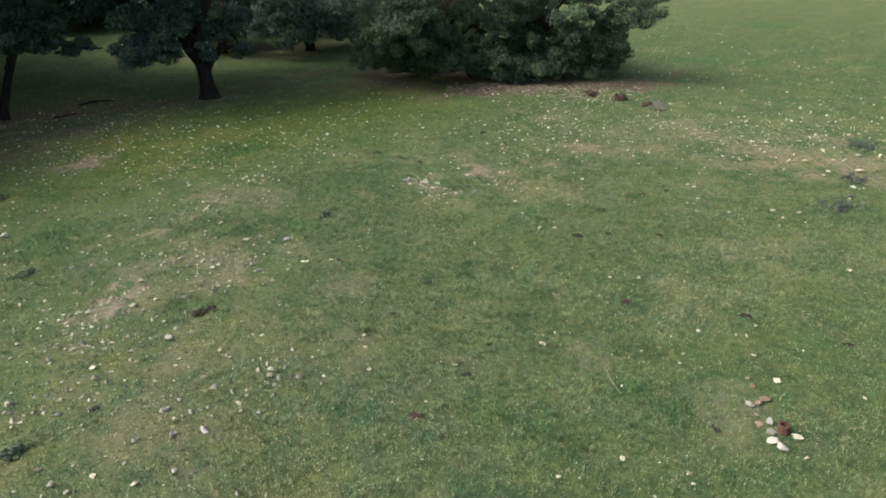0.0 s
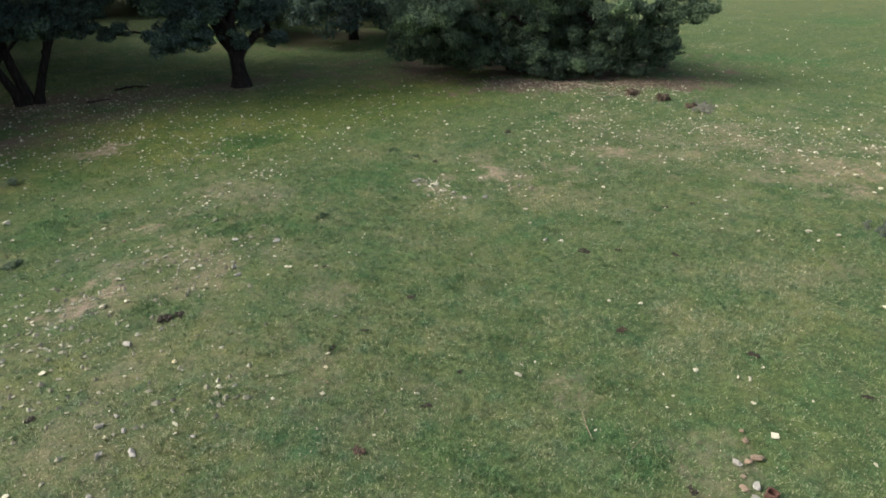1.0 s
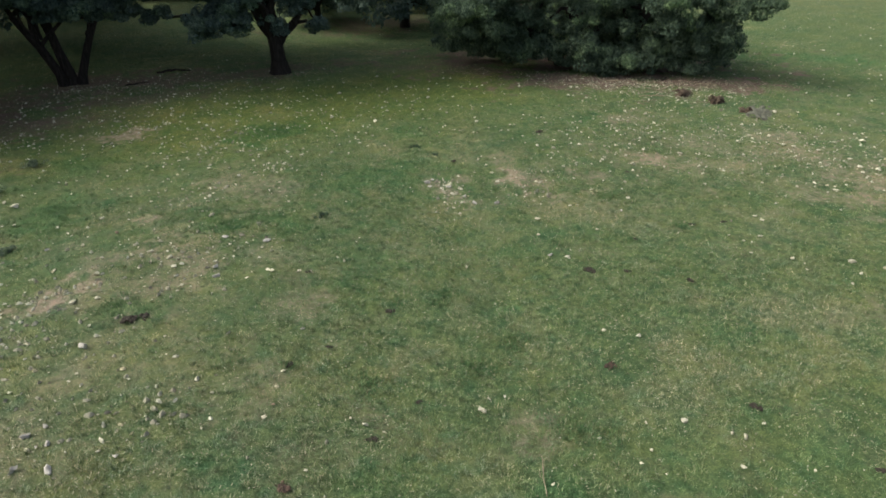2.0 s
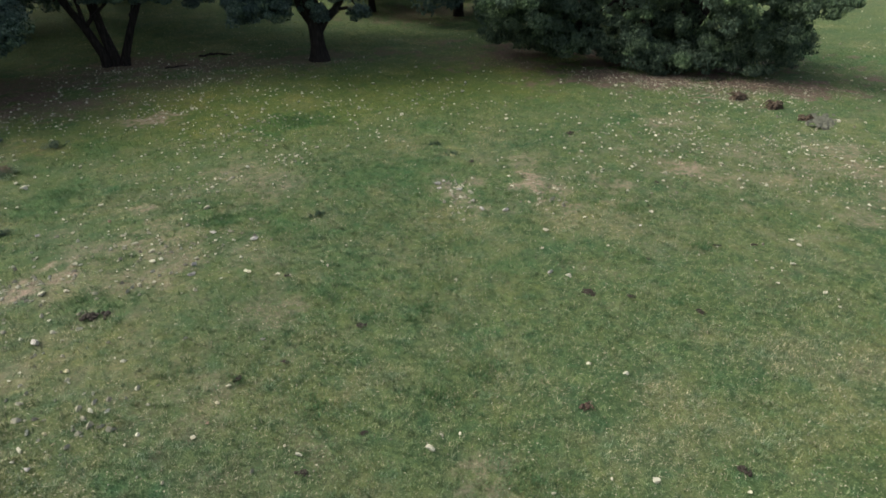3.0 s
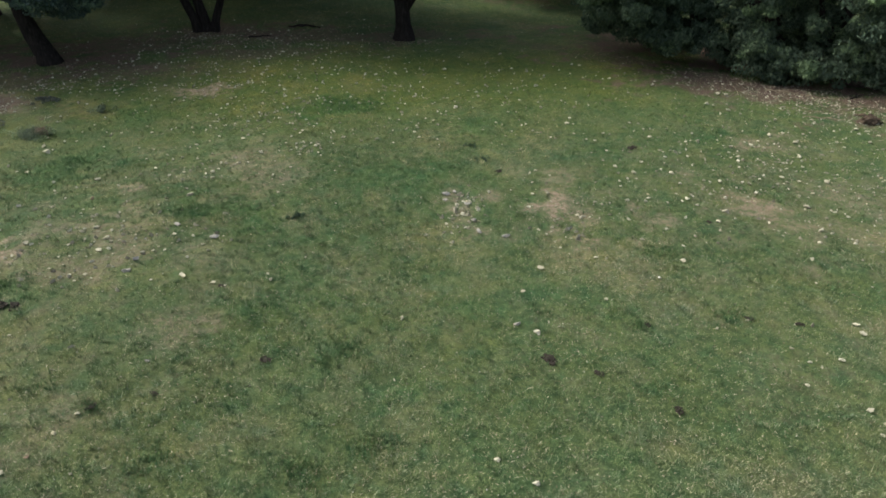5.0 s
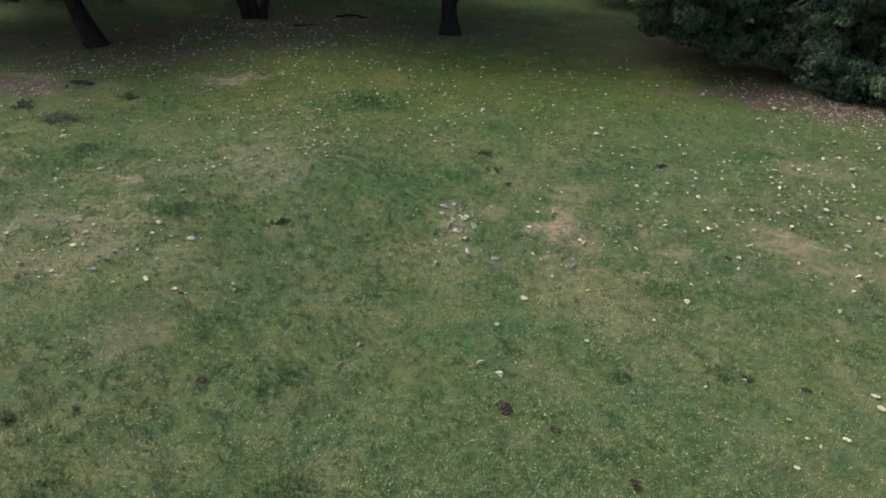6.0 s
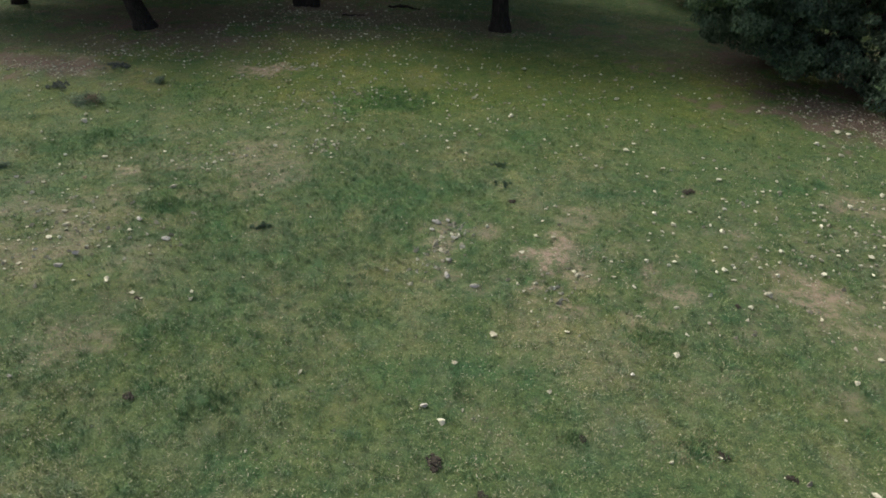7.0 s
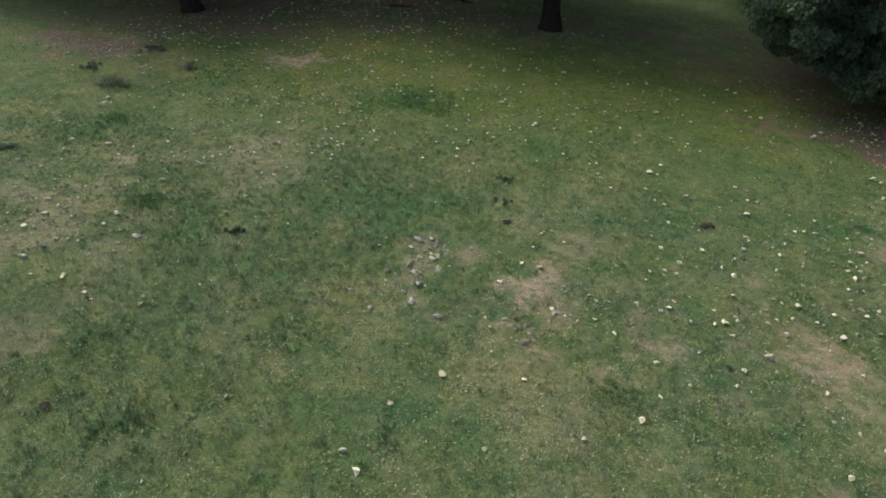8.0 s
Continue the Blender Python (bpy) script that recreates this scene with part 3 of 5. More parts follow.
def rank_grass(seed):
    rng = np.random.default_rng(seed)
    xs, ys = [], []
    for cx, cy, r in RANK:
        k = int(800 * min(r, 1.3) ** 2) + 40
        tx, ty = cx + rng.normal(0, 0.62, k) * r, cy + rng.normal(0, 0.55, k) * r
        ok = rng.uniform(0.3, 0.75, k) < fbm(tx, ty, 0.6, 93, 3)
        xs.append(tx[ok])
        ys.append(ty[ok])
    x, y = np.repeat(np.concatenate(xs), 4), np.repeat(np.concatenate(ys), 4)
    n = len(x)
    x, y = x + rng.normal(0, 0.025, n), y + rng.normal(0, 0.025, n)
    turn, lean = rng.uniform(0, 6.28, n), rng.uniform(0.1, 0.9, n)
    long, half, z = rng.uniform(0.07, 0.16, n), rng.uniform(0.005, 0.010, n), height(x, y) - 0.005
    cx, cy = np.cos(turn), np.sin(turn)
    a, b = np.stack([x - cy * half, y + cx * half, z], 1), np.stack([x + cy * half, y - cx * half, z], 1)
    tip = np.stack([x + cx * long * np.sin(lean), y + cy * long * np.sin(lean), z + long * np.cos(lean)], 1)
    # blade feet get a darker tuft tone than the tips, as painted shade
    one = np.ones(3 * n)
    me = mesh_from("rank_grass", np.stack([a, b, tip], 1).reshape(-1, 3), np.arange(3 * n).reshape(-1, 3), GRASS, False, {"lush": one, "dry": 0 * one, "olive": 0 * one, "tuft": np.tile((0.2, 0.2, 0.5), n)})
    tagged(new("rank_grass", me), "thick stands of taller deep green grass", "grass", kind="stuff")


rank_grass(15)


def straw_flecks(count, seed):
    """Dead leaves and straw lying on the turf, each a small bent blade."""
    rng = np.random.default_rng(seed)
    x, y = rng.uniform(-6, 40, count), rng.uniform(0, 40, count)
    spread_out = fbm(x, y, 2.2, 95, 3)
    ok = (rng.uniform(0, 1, count) < nearby(x, y)) & (rng.uniform(0.2, 0.8, count) < spread_out)
    x, y = x[ok], y[ok]
    n = len(x)
    long, half, turn, tilt = rng.uniform(0.012, 0.042, n), rng.uniform(0.006, 0.015, n), rng.uniform(0, 6.28, n), rng.uniform(-0.5, 0.5, n)
    c, s, z = np.cos(turn), np.sin(turn), height(x, y) + rng.uniform(0.015, 0.055, n)
    rise = np.sin(tilt) * long
    p0 = np.stack([x - c * long, y - s * long, z - rise], 1)
    p2 = np.stack([x + c * long, y + s * long, z + rise], 1)
    p1, p3 = np.stack([x - s * half, y + c * half, z + 0.006], 1), np.stack([x + s * half, y - c * half, z + 0.006], 1)
    me = mesh_from("straw_flecks", np.stack([p0, p3, p2, p1], 1).reshape(-1, 3), np.arange(4 * n).reshape(-1, 4), FLECK)
    tagged(new("straw_flecks", me), "dry straw and dead leaf bits on the turf", "straw", kind="stuff")


straw_flecks(105000, 14)

# ---------------------------------------------------------------- trees
def crown_arrays(clumps, leaves_each, leaf, seed, droop=0.25, dead_spots=(), tones=None):
    """Leaf blades on rounded clumps: each clump is (x, y, z, radius)."""
    rng = np.random.default_rng(seed)
    c = np.repeat(np.asarray(clumps, float), leaves_each, axis=0)
    n = len(c)
    d = rng.normal(0, 1, (n, 3))
    d /= np.linalg.norm(d, axis=1)[:, None]
    d[:, 2] = np.where(d[:, 2] < 0, d[:, 2] * 0.55, d[:, 2] * 0.85)
    shell = rng.uniform(0.45, 1.08, n) ** 0.6
    p = c[:, :3] + d * (c[:, 3] * shell)[:, None]
    normal = d + rng.normal(0, 0.55, (n, 3)) + (0, 0, 0.35)
    normal /= np.linalg.norm(normal, axis=1)[:, None]
    along = np.cross(normal, rng.normal(0, 1, (n, 3)))
    along /= np.linalg.norm(along, axis=1)[:, None] + 1e-9
    along[:, 2] -= droop
    side = np.cross(normal, along)
    size = leaf * rng.uniform(0.55, 1.4, n)[:, None]
    a, b = p - along * size * 0.6, p + along * size * 0.6
    s, lift = side * size * 0.30, normal * size * 0.10
    verts = np.stack([a, p + s + lift, b, p - s + lift], 1).reshape(-1, 3)
    tone = np.repeat(rng.uniform(0, 1, len(clumps)) if tones is None else np.asarray(tones), leaves_each)
    dead = np.zeros(n)
    for x, y, z, r in dead_spots:
        dead = np.maximum(dead, (np.linalg.norm(p - (x, y, z), axis=1) < r * rng.uniform(0.5, 1.1, n)) * 0.9)
    return verts, np.arange(4 * n).reshape(-1, 4), np.repeat(tone, 4), np.repeat(dead, 4)


def clump_places(ellipsoids, count, radius, floor, seed):
    """Clump centres in the outer part of the crown's rounded masses, kept above the floor."""
    rng = np.random.default_rng(seed)
    vol = np.array([e[3] * e[4] * e[5] for e in ellipsoids]) ** 0.75
    out = []
    while len(out) < count:
        e = ellipsoids[rng.choice(len(ellipsoids), p=vol / vol.sum())]
        d = rng.normal(0, 1, 3)
        d /= np.linalg.norm(d)
        p = np.array(e[:3]) + d * np.array(e[3:6]) * rng.uniform(0.35, 1.0) ** 0.45
        if p[2] < floor + radius * 0.5:
            continue
        out.append((*p, radius * rng.uniform(0.6, 1.35)))
    return out


def bough_places(ellipsoids, boughs, per, bough, clump, floor, seed):
    """Clumps gathered on rounded boughs that stand out from the crown's masses, with a tone that each bough's clumps share."""
    rng = np.random.default_rng(seed)
    places, tones = [], []
    for x, y, z, r in clump_places(ellipsoids, boughs, bough, floor - bough * 0.25, seed + 1):
        tone = rng.uniform(0, 1)
        for _ in range(per):
            d = rng.normal(0, 1, 3)
            d /= np.linalg.norm(d)
            d[2] = abs(d[2]) * 0.75 if rng.uniform() < 0.75 else d[2] * 0.6
            p = np.array((x, y, z)) + d * r * rng.uniform(0.55, 1.0)
            if p[2] > floor + clump * 0.4:
                places.append((*p, clump * rng.uniform(0.6, 1.3)))
                tones.append(min(1, max(0, tone + rng.normal(0, 0.16))))
    return places, tones


def limb_line(a, b, seed, sag=0.12, steps=6, wiggle=0.035):
    rng = np.random.default_rng(seed)
    a, b = np.array(a, float), np.array(b, float)
    span = np.linalg.norm(b - a)
    pts = []
    for i in range(steps + 1):
        t = i / steps
        p = a + (b - a) * t + np.array((0, 0, 1.0)) * sag * span * math.sin(math.pi * t)
        pts.append(p + rng.normal(0, wiggle * span, 3) * (0 < i < steps))
    return pts


def tree(name, label, base, stems, ellipsoids, floor, clumps, radius, leaves_each, leaf, mat, seed, limbs=14, dead_spots=(), high=(), boughs=(), droop=0.25):
    """A tree at base. stems: lines of points with their radii, from the ground up; all places are relative to the base.
    high: unseen upper masses, added to shade the ground.
    """
    bx, by = base
    root = new(name)
    root.location = (bx, by, ground_z(bx, by))
    tagged(root, label, "tree")
    for i, (line, radii) in enumerate(stems):
        tube("trunk", line, radii, BARK, root, 12, seed + i, 0.10)
    places, tones = clump_places(ellipsoids, clumps, radius, floor, seed), None
    if boughs:
        inner = [(x, y, z, a * 0.75, b * 0.75, c * 0.75) for x, y, z, a, b, c in ellipsoids]
        outer, tones = bough_places(ellipsoids, *boughs, radius, floor, seed)
        places = clump_places(inner, clumps, radius, floor, seed) + outer
        tones = [0.5] * clumps + tones
    rng = np.random.default_rng(seed + 5)
    for i in range(limbs):
        line, radii = stems[i % len(stems)]
        k = int(rng.integers(max(1, len(line) - 2), len(line)))
        goal = min((places[int(rng.integers(len(places)))] for _ in range(5)), key=lambda p: (p[0] - line[k][0]) ** 2 + (p[1] - line[k][1]) ** 2)
        pts = limb_line(line[k], goal[:3], seed + 100 + i)
        tube("limb", pts, np.linspace(radii[k] * 0.62, 0.03, len(pts)), BARK, root, 7, seed + i, 0.06)
    v, f, tone, dead = crown_arrays(places, leaves_each, leaf, seed + 9, droop, dead_spots, tones)
    # upper crown out of view, added as a shade caster, with limbs to it
    if high:
        shade_tops = clump_places(high, 760, 0.95, 6.4, seed + 3)
        for i in range(10):
            line, radii = stems[i % len(stems)]
            pts = limb_line(line[-1], shade_tops[i * 31][:3], seed + 300 + i)
            tube("limb", pts, np.linspace(radii[-1] * 0.7, 0.03, len(pts)), BARK, root, 7, seed + i, 0.06)
        v2, f2, tone2, dead2 = crown_arrays(shade_tops, 46, 0.37, seed + 11)
        v, f, tone, dead = np.concatenate([v, v2]), np.concatenate([f, f2 + len(v)]), np.concatenate([tone, tone2]), np.concatenate([dead, dead2])
    crown = new("crown", mesh_from("crown", v, f, mat, False, {"tone": tone, "dead": dead}))
    crown.parent = root
    return root


# a broad tree with a short, stout trunk that forks low
tree("broad_tree", "broad dark-green tree with a stout forked trunk", (18.8, 46.7),
     [([(0, 0, -0.2), (0.02, 0, 0.25), (-0.05, 0, 0.9), (-0.12, 0.05, 1.9), (-0.2, 0.1, 2.6)], [0.80, 0.62, 0.50, 0.46, 0.42]),
      ([(-0.1, 0, 1.7), (0.5, 0.1, 2.5), (1.3, 0.0, 3.2), (2.0, 0.2, 4.2)], [0.34, 0.30, 0.26, 0.18]),
      ([(-0.15, 0.05, 2.3), (-0.9, 0.2, 3.3), (-1.4, 0.2, 4.6)], [0.36, 0.28, 0.18])],
     [(-4.7, -0.2, 3.3, 1.0, 1.2, 0.6), (-2.6, -0.4, 3.8, 1.5, 1.6, 1.1), (-0.8, 0.2, 5.4, 2.2, 2.0, 0.9), (-3.5, 0.4, 5.2, 1.5, 1.5, 0.7), (0.2, -0.7, 3.1, 0.6, 0.5, 0.6), (2.3, 0.0, 4.7, 1.1, 1.3, 0.8), (-3.7, -0.2, 3.8, 1.1, 1.2, 0.6), (0.9, -0.5, 4.3, 0.9, 0.8, 0.8), (2.9, -0.4, 3.1, 0.5, 0.5, 0.35)],
     2.2, 130, 0.40, 95, 0.15, OAK_LEAF, 21, high=[(-1.8, 4.8, 10.2, 12.5, 9.0, 3.0)], boughs=(62, 8, 0.85))
# three leaning stems from one foot
tree("three_stemmed_tree", "dark tree with three leaning stems from one foot", (6.35, 49.9),
     [([(-0.55, 0, -0.2), (-0.72, 0, 0.7), (-1.45, 0.1, 2.4), (-2.5, 0.2, 4.3)], [0.42, 0.31, 0.25, 0.20]),
      ([(-0.1, 0.1, -0.2), (-0.2, 0.1, 0.8), (-0.55, 0.2, 2.4), (-0.9, 0.4, 4.7)], [0.46, 0.33, 0.27, 0.21]),
      ([(0.42, -0.05, -0.2), (0.58, -0.1, 0.7), (1.2, -0.1, 2.3), (2.1, -0.1, 4.2)], [0.40, 0.27, 0.22, 0.17])],
     [(-0.5, 0.2, 4.7, 1.6, 1.6, 0.8), (1.8, 0.0, 4.5, 1.5, 1.5, 0.8), (3.7, -0.2, 4.3, 1.2, 1.2, 0.7), (5.2, -0.2, 3.8, 0.7, 0.8, 0.4), (3.0, 0.6, 5.5, 2.0, 1.8, 0.7), (-1.5, 0.6, 5.5, 1.6, 1.5, 0.7)],
     3.2, 110, 0.42, 95, 0.155, OAK_LEAF, 37, boughs=(52, 8, 0.85), high=[(-0.5, 6.6, 10.5, 10.5, 10.0, 3.0)])
# a leaning trunk at the wood's edge
tree("leaning_tree", "dark tree with a leaning trunk at the wood's edge", (-1.15, 42.9),
     [([(0.1, 0, -0.2), (0, 0, 0.4), (-0.42, 0.1, 1.4), (-0.75, 0.2, 2.6), (-0.95, 0.3, 4.0)], [0.74, 0.56, 0.46, 0.42, 0.32])],
     [(-2.0, 0.4, 7.9, 4.0, 3.0, 1.2), (1.6, -0.4, 4.2, 2.2, 2.0, 1.7)],
     2.4, 330, 0.65, 130, 0.17, OAK_LEAF, 53, high=[(-6.5, 5.5, 9.4, 10.0, 8.0, 2.8)])
# the wide thicket-like tree whose leaves hang to the ground
tree("thicket_tree", "wide dense dark-green tree with leaves hanging near the ground", (40.0, 36.5),
     [([(0, 0, -0.2), (0.1, 0, 0.6), (0.3, -0.2, 1.8), (0.9, -1.0, 3.6)], [0.50, 0.38, 0.30, 0.22]),
      ([(-0.5, 0.4, -0.2), (-0.8, 0.6, 0.7), (-1.6, 1.2, 2.0), (-3.2, 2.4, 3.8)], [0.45, 0.34, 0.28, 0.20]),
      ([(-3.2, 2.6, -0.2), (-3.6, 3.0, 0.8), (-4.8, 3.8, 2.2), (-6.4, 4.6, 3.8)], [0.40, 0.30, 0.25, 0.18])],
     [(-7.2, 4.6, 3.4, 4.3, 4.0, 3.6), (-2.8, 2.6, 4.4, 5.0, 4.6, 4.6), (1.8, -1.6, 4.0, 4.0, 4.2, 3.9), (3.7, -6.1, 4.6, 1.6, 2.9, 1.2), (2.8, -4.0, 2.6, 1.9, 2.2, 2.2), (-0.4, -2.4, 1.4, 2.4, 1.5, 1.2), (-4.6, 0.6, 1.3, 2.0, 1.4, 1.1), (-2.6, -0.2, 2.0, 2.5, 2.1, 1.9), (-6.8, 2.6, 2.0, 2.2, 2.0, 1.7), (1.5, 4.5, 5.0, 5.0, 4.5, 4.0), (-11.0, 1.7, 3.7, 1.7, 1.7, 1.5), (1.2, -3.4, 1.1, 1.9, 1.4, 1.0), (-8.7, 9.1, 0.9, 1.3, 1.1, 0.95), (-6.9, 6.2, 0.9, 1.3, 1.1, 0.95), (-5.8, 3.5, 0.9, 1.3, 1.1, 0.95), (-4.6, 2.2, 0.9, 1.3, 1.1, 0.95), (-3.8, 0.9, 0.9, 1.3, 1.1, 0.95), (-3.3, -0.8, 0.9, 1.3, 1.1, 0.95), (-3.0, -2.0, 0.9, 1.3, 1.1, 0.95), (1.6, -2.6, 1.0, 1.2, 1.1, 1.0), (4.1, -4.3, 1.0, 1.2, 1.1, 1.0), (-3.2, -0.8, 1.0, 1.2, 1.1, 1.0), (2.8, -2.1, 1.0, 1.2, 1.1, 1.0), (6.7, -2.4, 1.0, 1.2, 1.1, 1.0), (-2.4, -0.9, 1.0, 1.9, 1.2, 0.9), (-6.8, 2.2, 1.2, 2.2, 1.3, 1.0), (3.4, -4.8, 1.7, 1.3, 1.4, 1.3), (-9.6, 3.4, 4.6, 2.4, 2.4, 2.0)],
     -0.05, 420, 0.44, 112, 0.132, BUSH_LEAF, 71, 22, [(-6.8, 1.6, 5.6, 1.4)], boughs=(265, 9, 1.1), droop=0.45)

# trees of the wood behind, more loosely seen; the leftmost are unseen, added to cast shade
back = tree("wood_tree", "dark broad-leaved tree in the shaded wood", (34.5, 59.5),
            [([(0, 0, -0.2), (0, 0, 0.5), (0.1, 0, 1.8), (0.3, 0.2, 3.6)], [0.55, 0.42, 0.36, 0.28])],
            [(0, 0, 6.0, 7.0, 6.5, 3.4), (-3.5, -2.0, 3.2, 3.4, 3.0, 2.4), (3.0, -1.5, 3.4, 3.0, 3.0, 2.4)], 0.9, 240, 0.90, 46, 0.38, OAK_LEAF, 91)
tagged(back, group="trees of the wood")
for x, y, turn, size in ((9.0, 104.0, 80, 1.3), (43.0, 66.0, 300, 0.9), (-1.5, 64.0, 200, 1.0), (39.0, 80.0, 140, 1.1), (30.0, 74.0, 40, 0.95), (28.0, 64.5, 170, 0.8), (8.5, 80.0, 215, 1.1), (32.0, 92.0, 95, 1.2), (15.5, 97.0, 260, 1.1), (-9.0, 56.0, 310, 1.2), (47.0, 74.0, 20, 1.1), 
                         (17.5, 91.0, 150, 1.2), (24.5, 96.0, 35, 1.3), (31.0, 97.0, 320, 1.2), (33.0, 118.0, 75, 1.5), (40.0, 110.0, 250, 1.4), (16.0, 116.0, 190, 1.5), (47.0, 101.0, 10, 1.3), (-11.0, 46.5, 30, 0.95), (38.0, 92.0, 60, 1.3), (29.0, 108.0, 10, 1.3), (0.0, 82.0, 160, 1.2), (42.0, 52.0, 120, 0.9)):
    other = copy_thing(back, pose(x, y, ground_z(x, y) - 0.05, 0, 0, turn))
    other.scale = (size, size, size)

# taller trees with bare trunks, added so their unseen high crowns shade the wood
tall = tree("tall_shade_tree", "tall dark tree with a bare trunk and an added high crown for shade", (4.5, 69.0),
            [([(0, 0, -0.2), (0, 0, 0.6), (0.1, 0.1, 3.0), (0.0, 0.3, 6.5)], [0.55, 0.40, 0.34, 0.26])],
            [(0, 0, 9.6, 9.5, 8.5, 3.4), (2.0, -2.0, 8.0, 5.0, 5.0, 2.2)], 5.2, 520, 1.0, 50, 0.37, OAK_LEAF, 95, 12)
tagged(tall, group="tall trees of the wood")
for x, y, turn in ((-9.0, 74.0, 220), (26.0, 99.0, 60), (20.0, 107.0, 10)):
    copy_thing(tall, pose(x, y, ground_z(x, y) - 0.05, 0, 0, turn))

# ---------------------------------------------------------------- stones
STONES_A = [
    (12.5, 7.3, 0.08), (12.6, 7.9, 0.10), (14.6, 7.5, 0.09), (14.3, 8.5, 0.12), (15.1, 7.7, 0.12), (10.9, 5.7, 0.07),
    (11.1, 5.1, 0.13), (10.4, 6.3, 0.16), (15.6, 8.4, 0.11), (10.9, 4.9, 0.13), (13.5, 3.7, 0.12), (16.4, 6.4, 0.14),
    (13.6, 10.4, 0.07), (10.0, 5.2, 0.09), (12.5, 10.5, 0.24), (16.4, 8.0, 0.19), (13.3, 10.7, 0.11), (12.9, 10.8, 0.12),
    (9.2, 6.5, 0.08), (17.0, 7.2, 0.11), (8.9, 6.8, 0.12), (16.6, 5.0, 0.09), (17.2, 7.0, 0.19), (10.2, 10.8, 0.08),
    (17.6, 5.6, 0.09), (17.9, 7.1, 0.10), (16.7, 3.7, 0.11), (9.9, 11.2, 0.18), (9.7, 11.5, 0.09), (8.3, 10.4, 0.11),
    (17.8, 11.0, 0.16), (17.2, 11.7, 0.14),
]
STONES_B = [
    (8.0, 12.3, 0.15), (15.4, 14.4, 0.09), (8.9, 13.8, 0.13), (6.7, 12.5, 0.08), (6.0, 13.3, 0.11), (4.7, 12.7, 0.10),
    (15.8, 16.7, 0.13), (4.8, 13.0, 0.16), (23.6, 6.7, 0.21), (19.1, 15.7, 0.20), (4.8, 13.9, 0.08), (6.5, 15.7, 0.09),
    (3.1, 11.9, 0.07), (19.5, 16.1, 0.11), (2.5, 11.6, 0.07), (6.6, 16.6, 0.11), (11.2, 18.5, 0.12), (12.4, 18.7, 0.14),
    (3.7, 14.3, 0.08), (2.8, 13.1, 0.07), (10.9, 18.7, 0.16), (4.0, 14.9, 0.08), (2.1, 12.0, 0.16), (12.3, 19.0, 0.14),
    (2.6, 13.3, 0.07), (19.2, 17.5, 0.14), (4.3, 15.6, 0.12), (4.5, 15.8, 0.12), (10.1, 18.9, 0.15), (2.1, 12.7, 0.09),
    (9.3, 18.8, 0.13), (1.7, 12.3, 0.07),
]
STONES_C = [
    (1.9, 13.2, 0.09), (2.9, 14.8, 0.12), (1.5, 12.8, 0.16), (13.3, 19.9, 0.09), (21.3, 16.9, 0.13), (3.9, 16.2, 0.09),
    (5.9, 17.9, 0.13), (13.5, 20.1, 0.08), (24.7, 13.0, 0.14), (3.9, 16.5, 0.09), (25.4, 11.4, 0.11), (25.8, 10.1, 0.18),
    (3.1, 15.7, 0.11), (7.7, 19.1, 0.09), (2.8, 15.5, 0.07), (1.0, 12.7, 0.14), (7.3, 19.0, 0.12), (1.3, 13.4, 0.09),
    (7.5, 19.3, 0.15), (1.8, 14.6, 0.08), (23.7, 15.3, 0.14), (25.7, 11.7, 0.11), (25.6, 12.1, 0.21), (10.5, 20.4, 0.14),
    (20.0, 18.7, 0.22), (7.1, 19.3, 0.12), (4.9, 18.0, 0.16), (0.6, 12.9, 0.09), (10.6, 20.7, 0.07), (9.3, 20.5, 0.09),
    (25.3, 13.8, 0.12), (10.3, 20.8, 0.13),
]
STONES_D = [
    (8.7, 20.4, 0.14), (9.0, 20.5, 0.09), (8.1, 20.2, 0.07), (26.7, 10.4, 0.20), (25.1, 14.3, 0.14), (26.9, 9.6, 0.11),
    (7.4, 20.0, 0.08), (6.5, 19.6, 0.12), (6.8, 19.8, 0.08), (9.1, 20.7, 0.08), (2.7, 16.9, 0.20), (0.2, 13.4, 0.10),
    (2.2, 16.4, 0.08), (7.9, 20.4, 0.08), (2.0, 16.2, 0.11), (0.4, 14.1, 0.07), (24.7, 15.6, 0.10), (8.4, 20.8, 0.08),
    (1.3, 15.7, 0.08), (7.5, 20.6, 0.19), (4.7, 19.1, 0.17), (6.8, 20.3, 0.12), (5.2, 19.5, 0.17), (26.1, 13.8, 0.19),
    (6.5, 20.3, 0.09), (9.4, 21.4, 0.15), (2.5, 17.5, 0.12), (1.1, 15.9, 0.09), (27.3, 11.1, 0.28), (21.8, 19.0, 0.15),
    (8.1, 21.1, 0.08), (20.9, 19.7, 0.12),
]
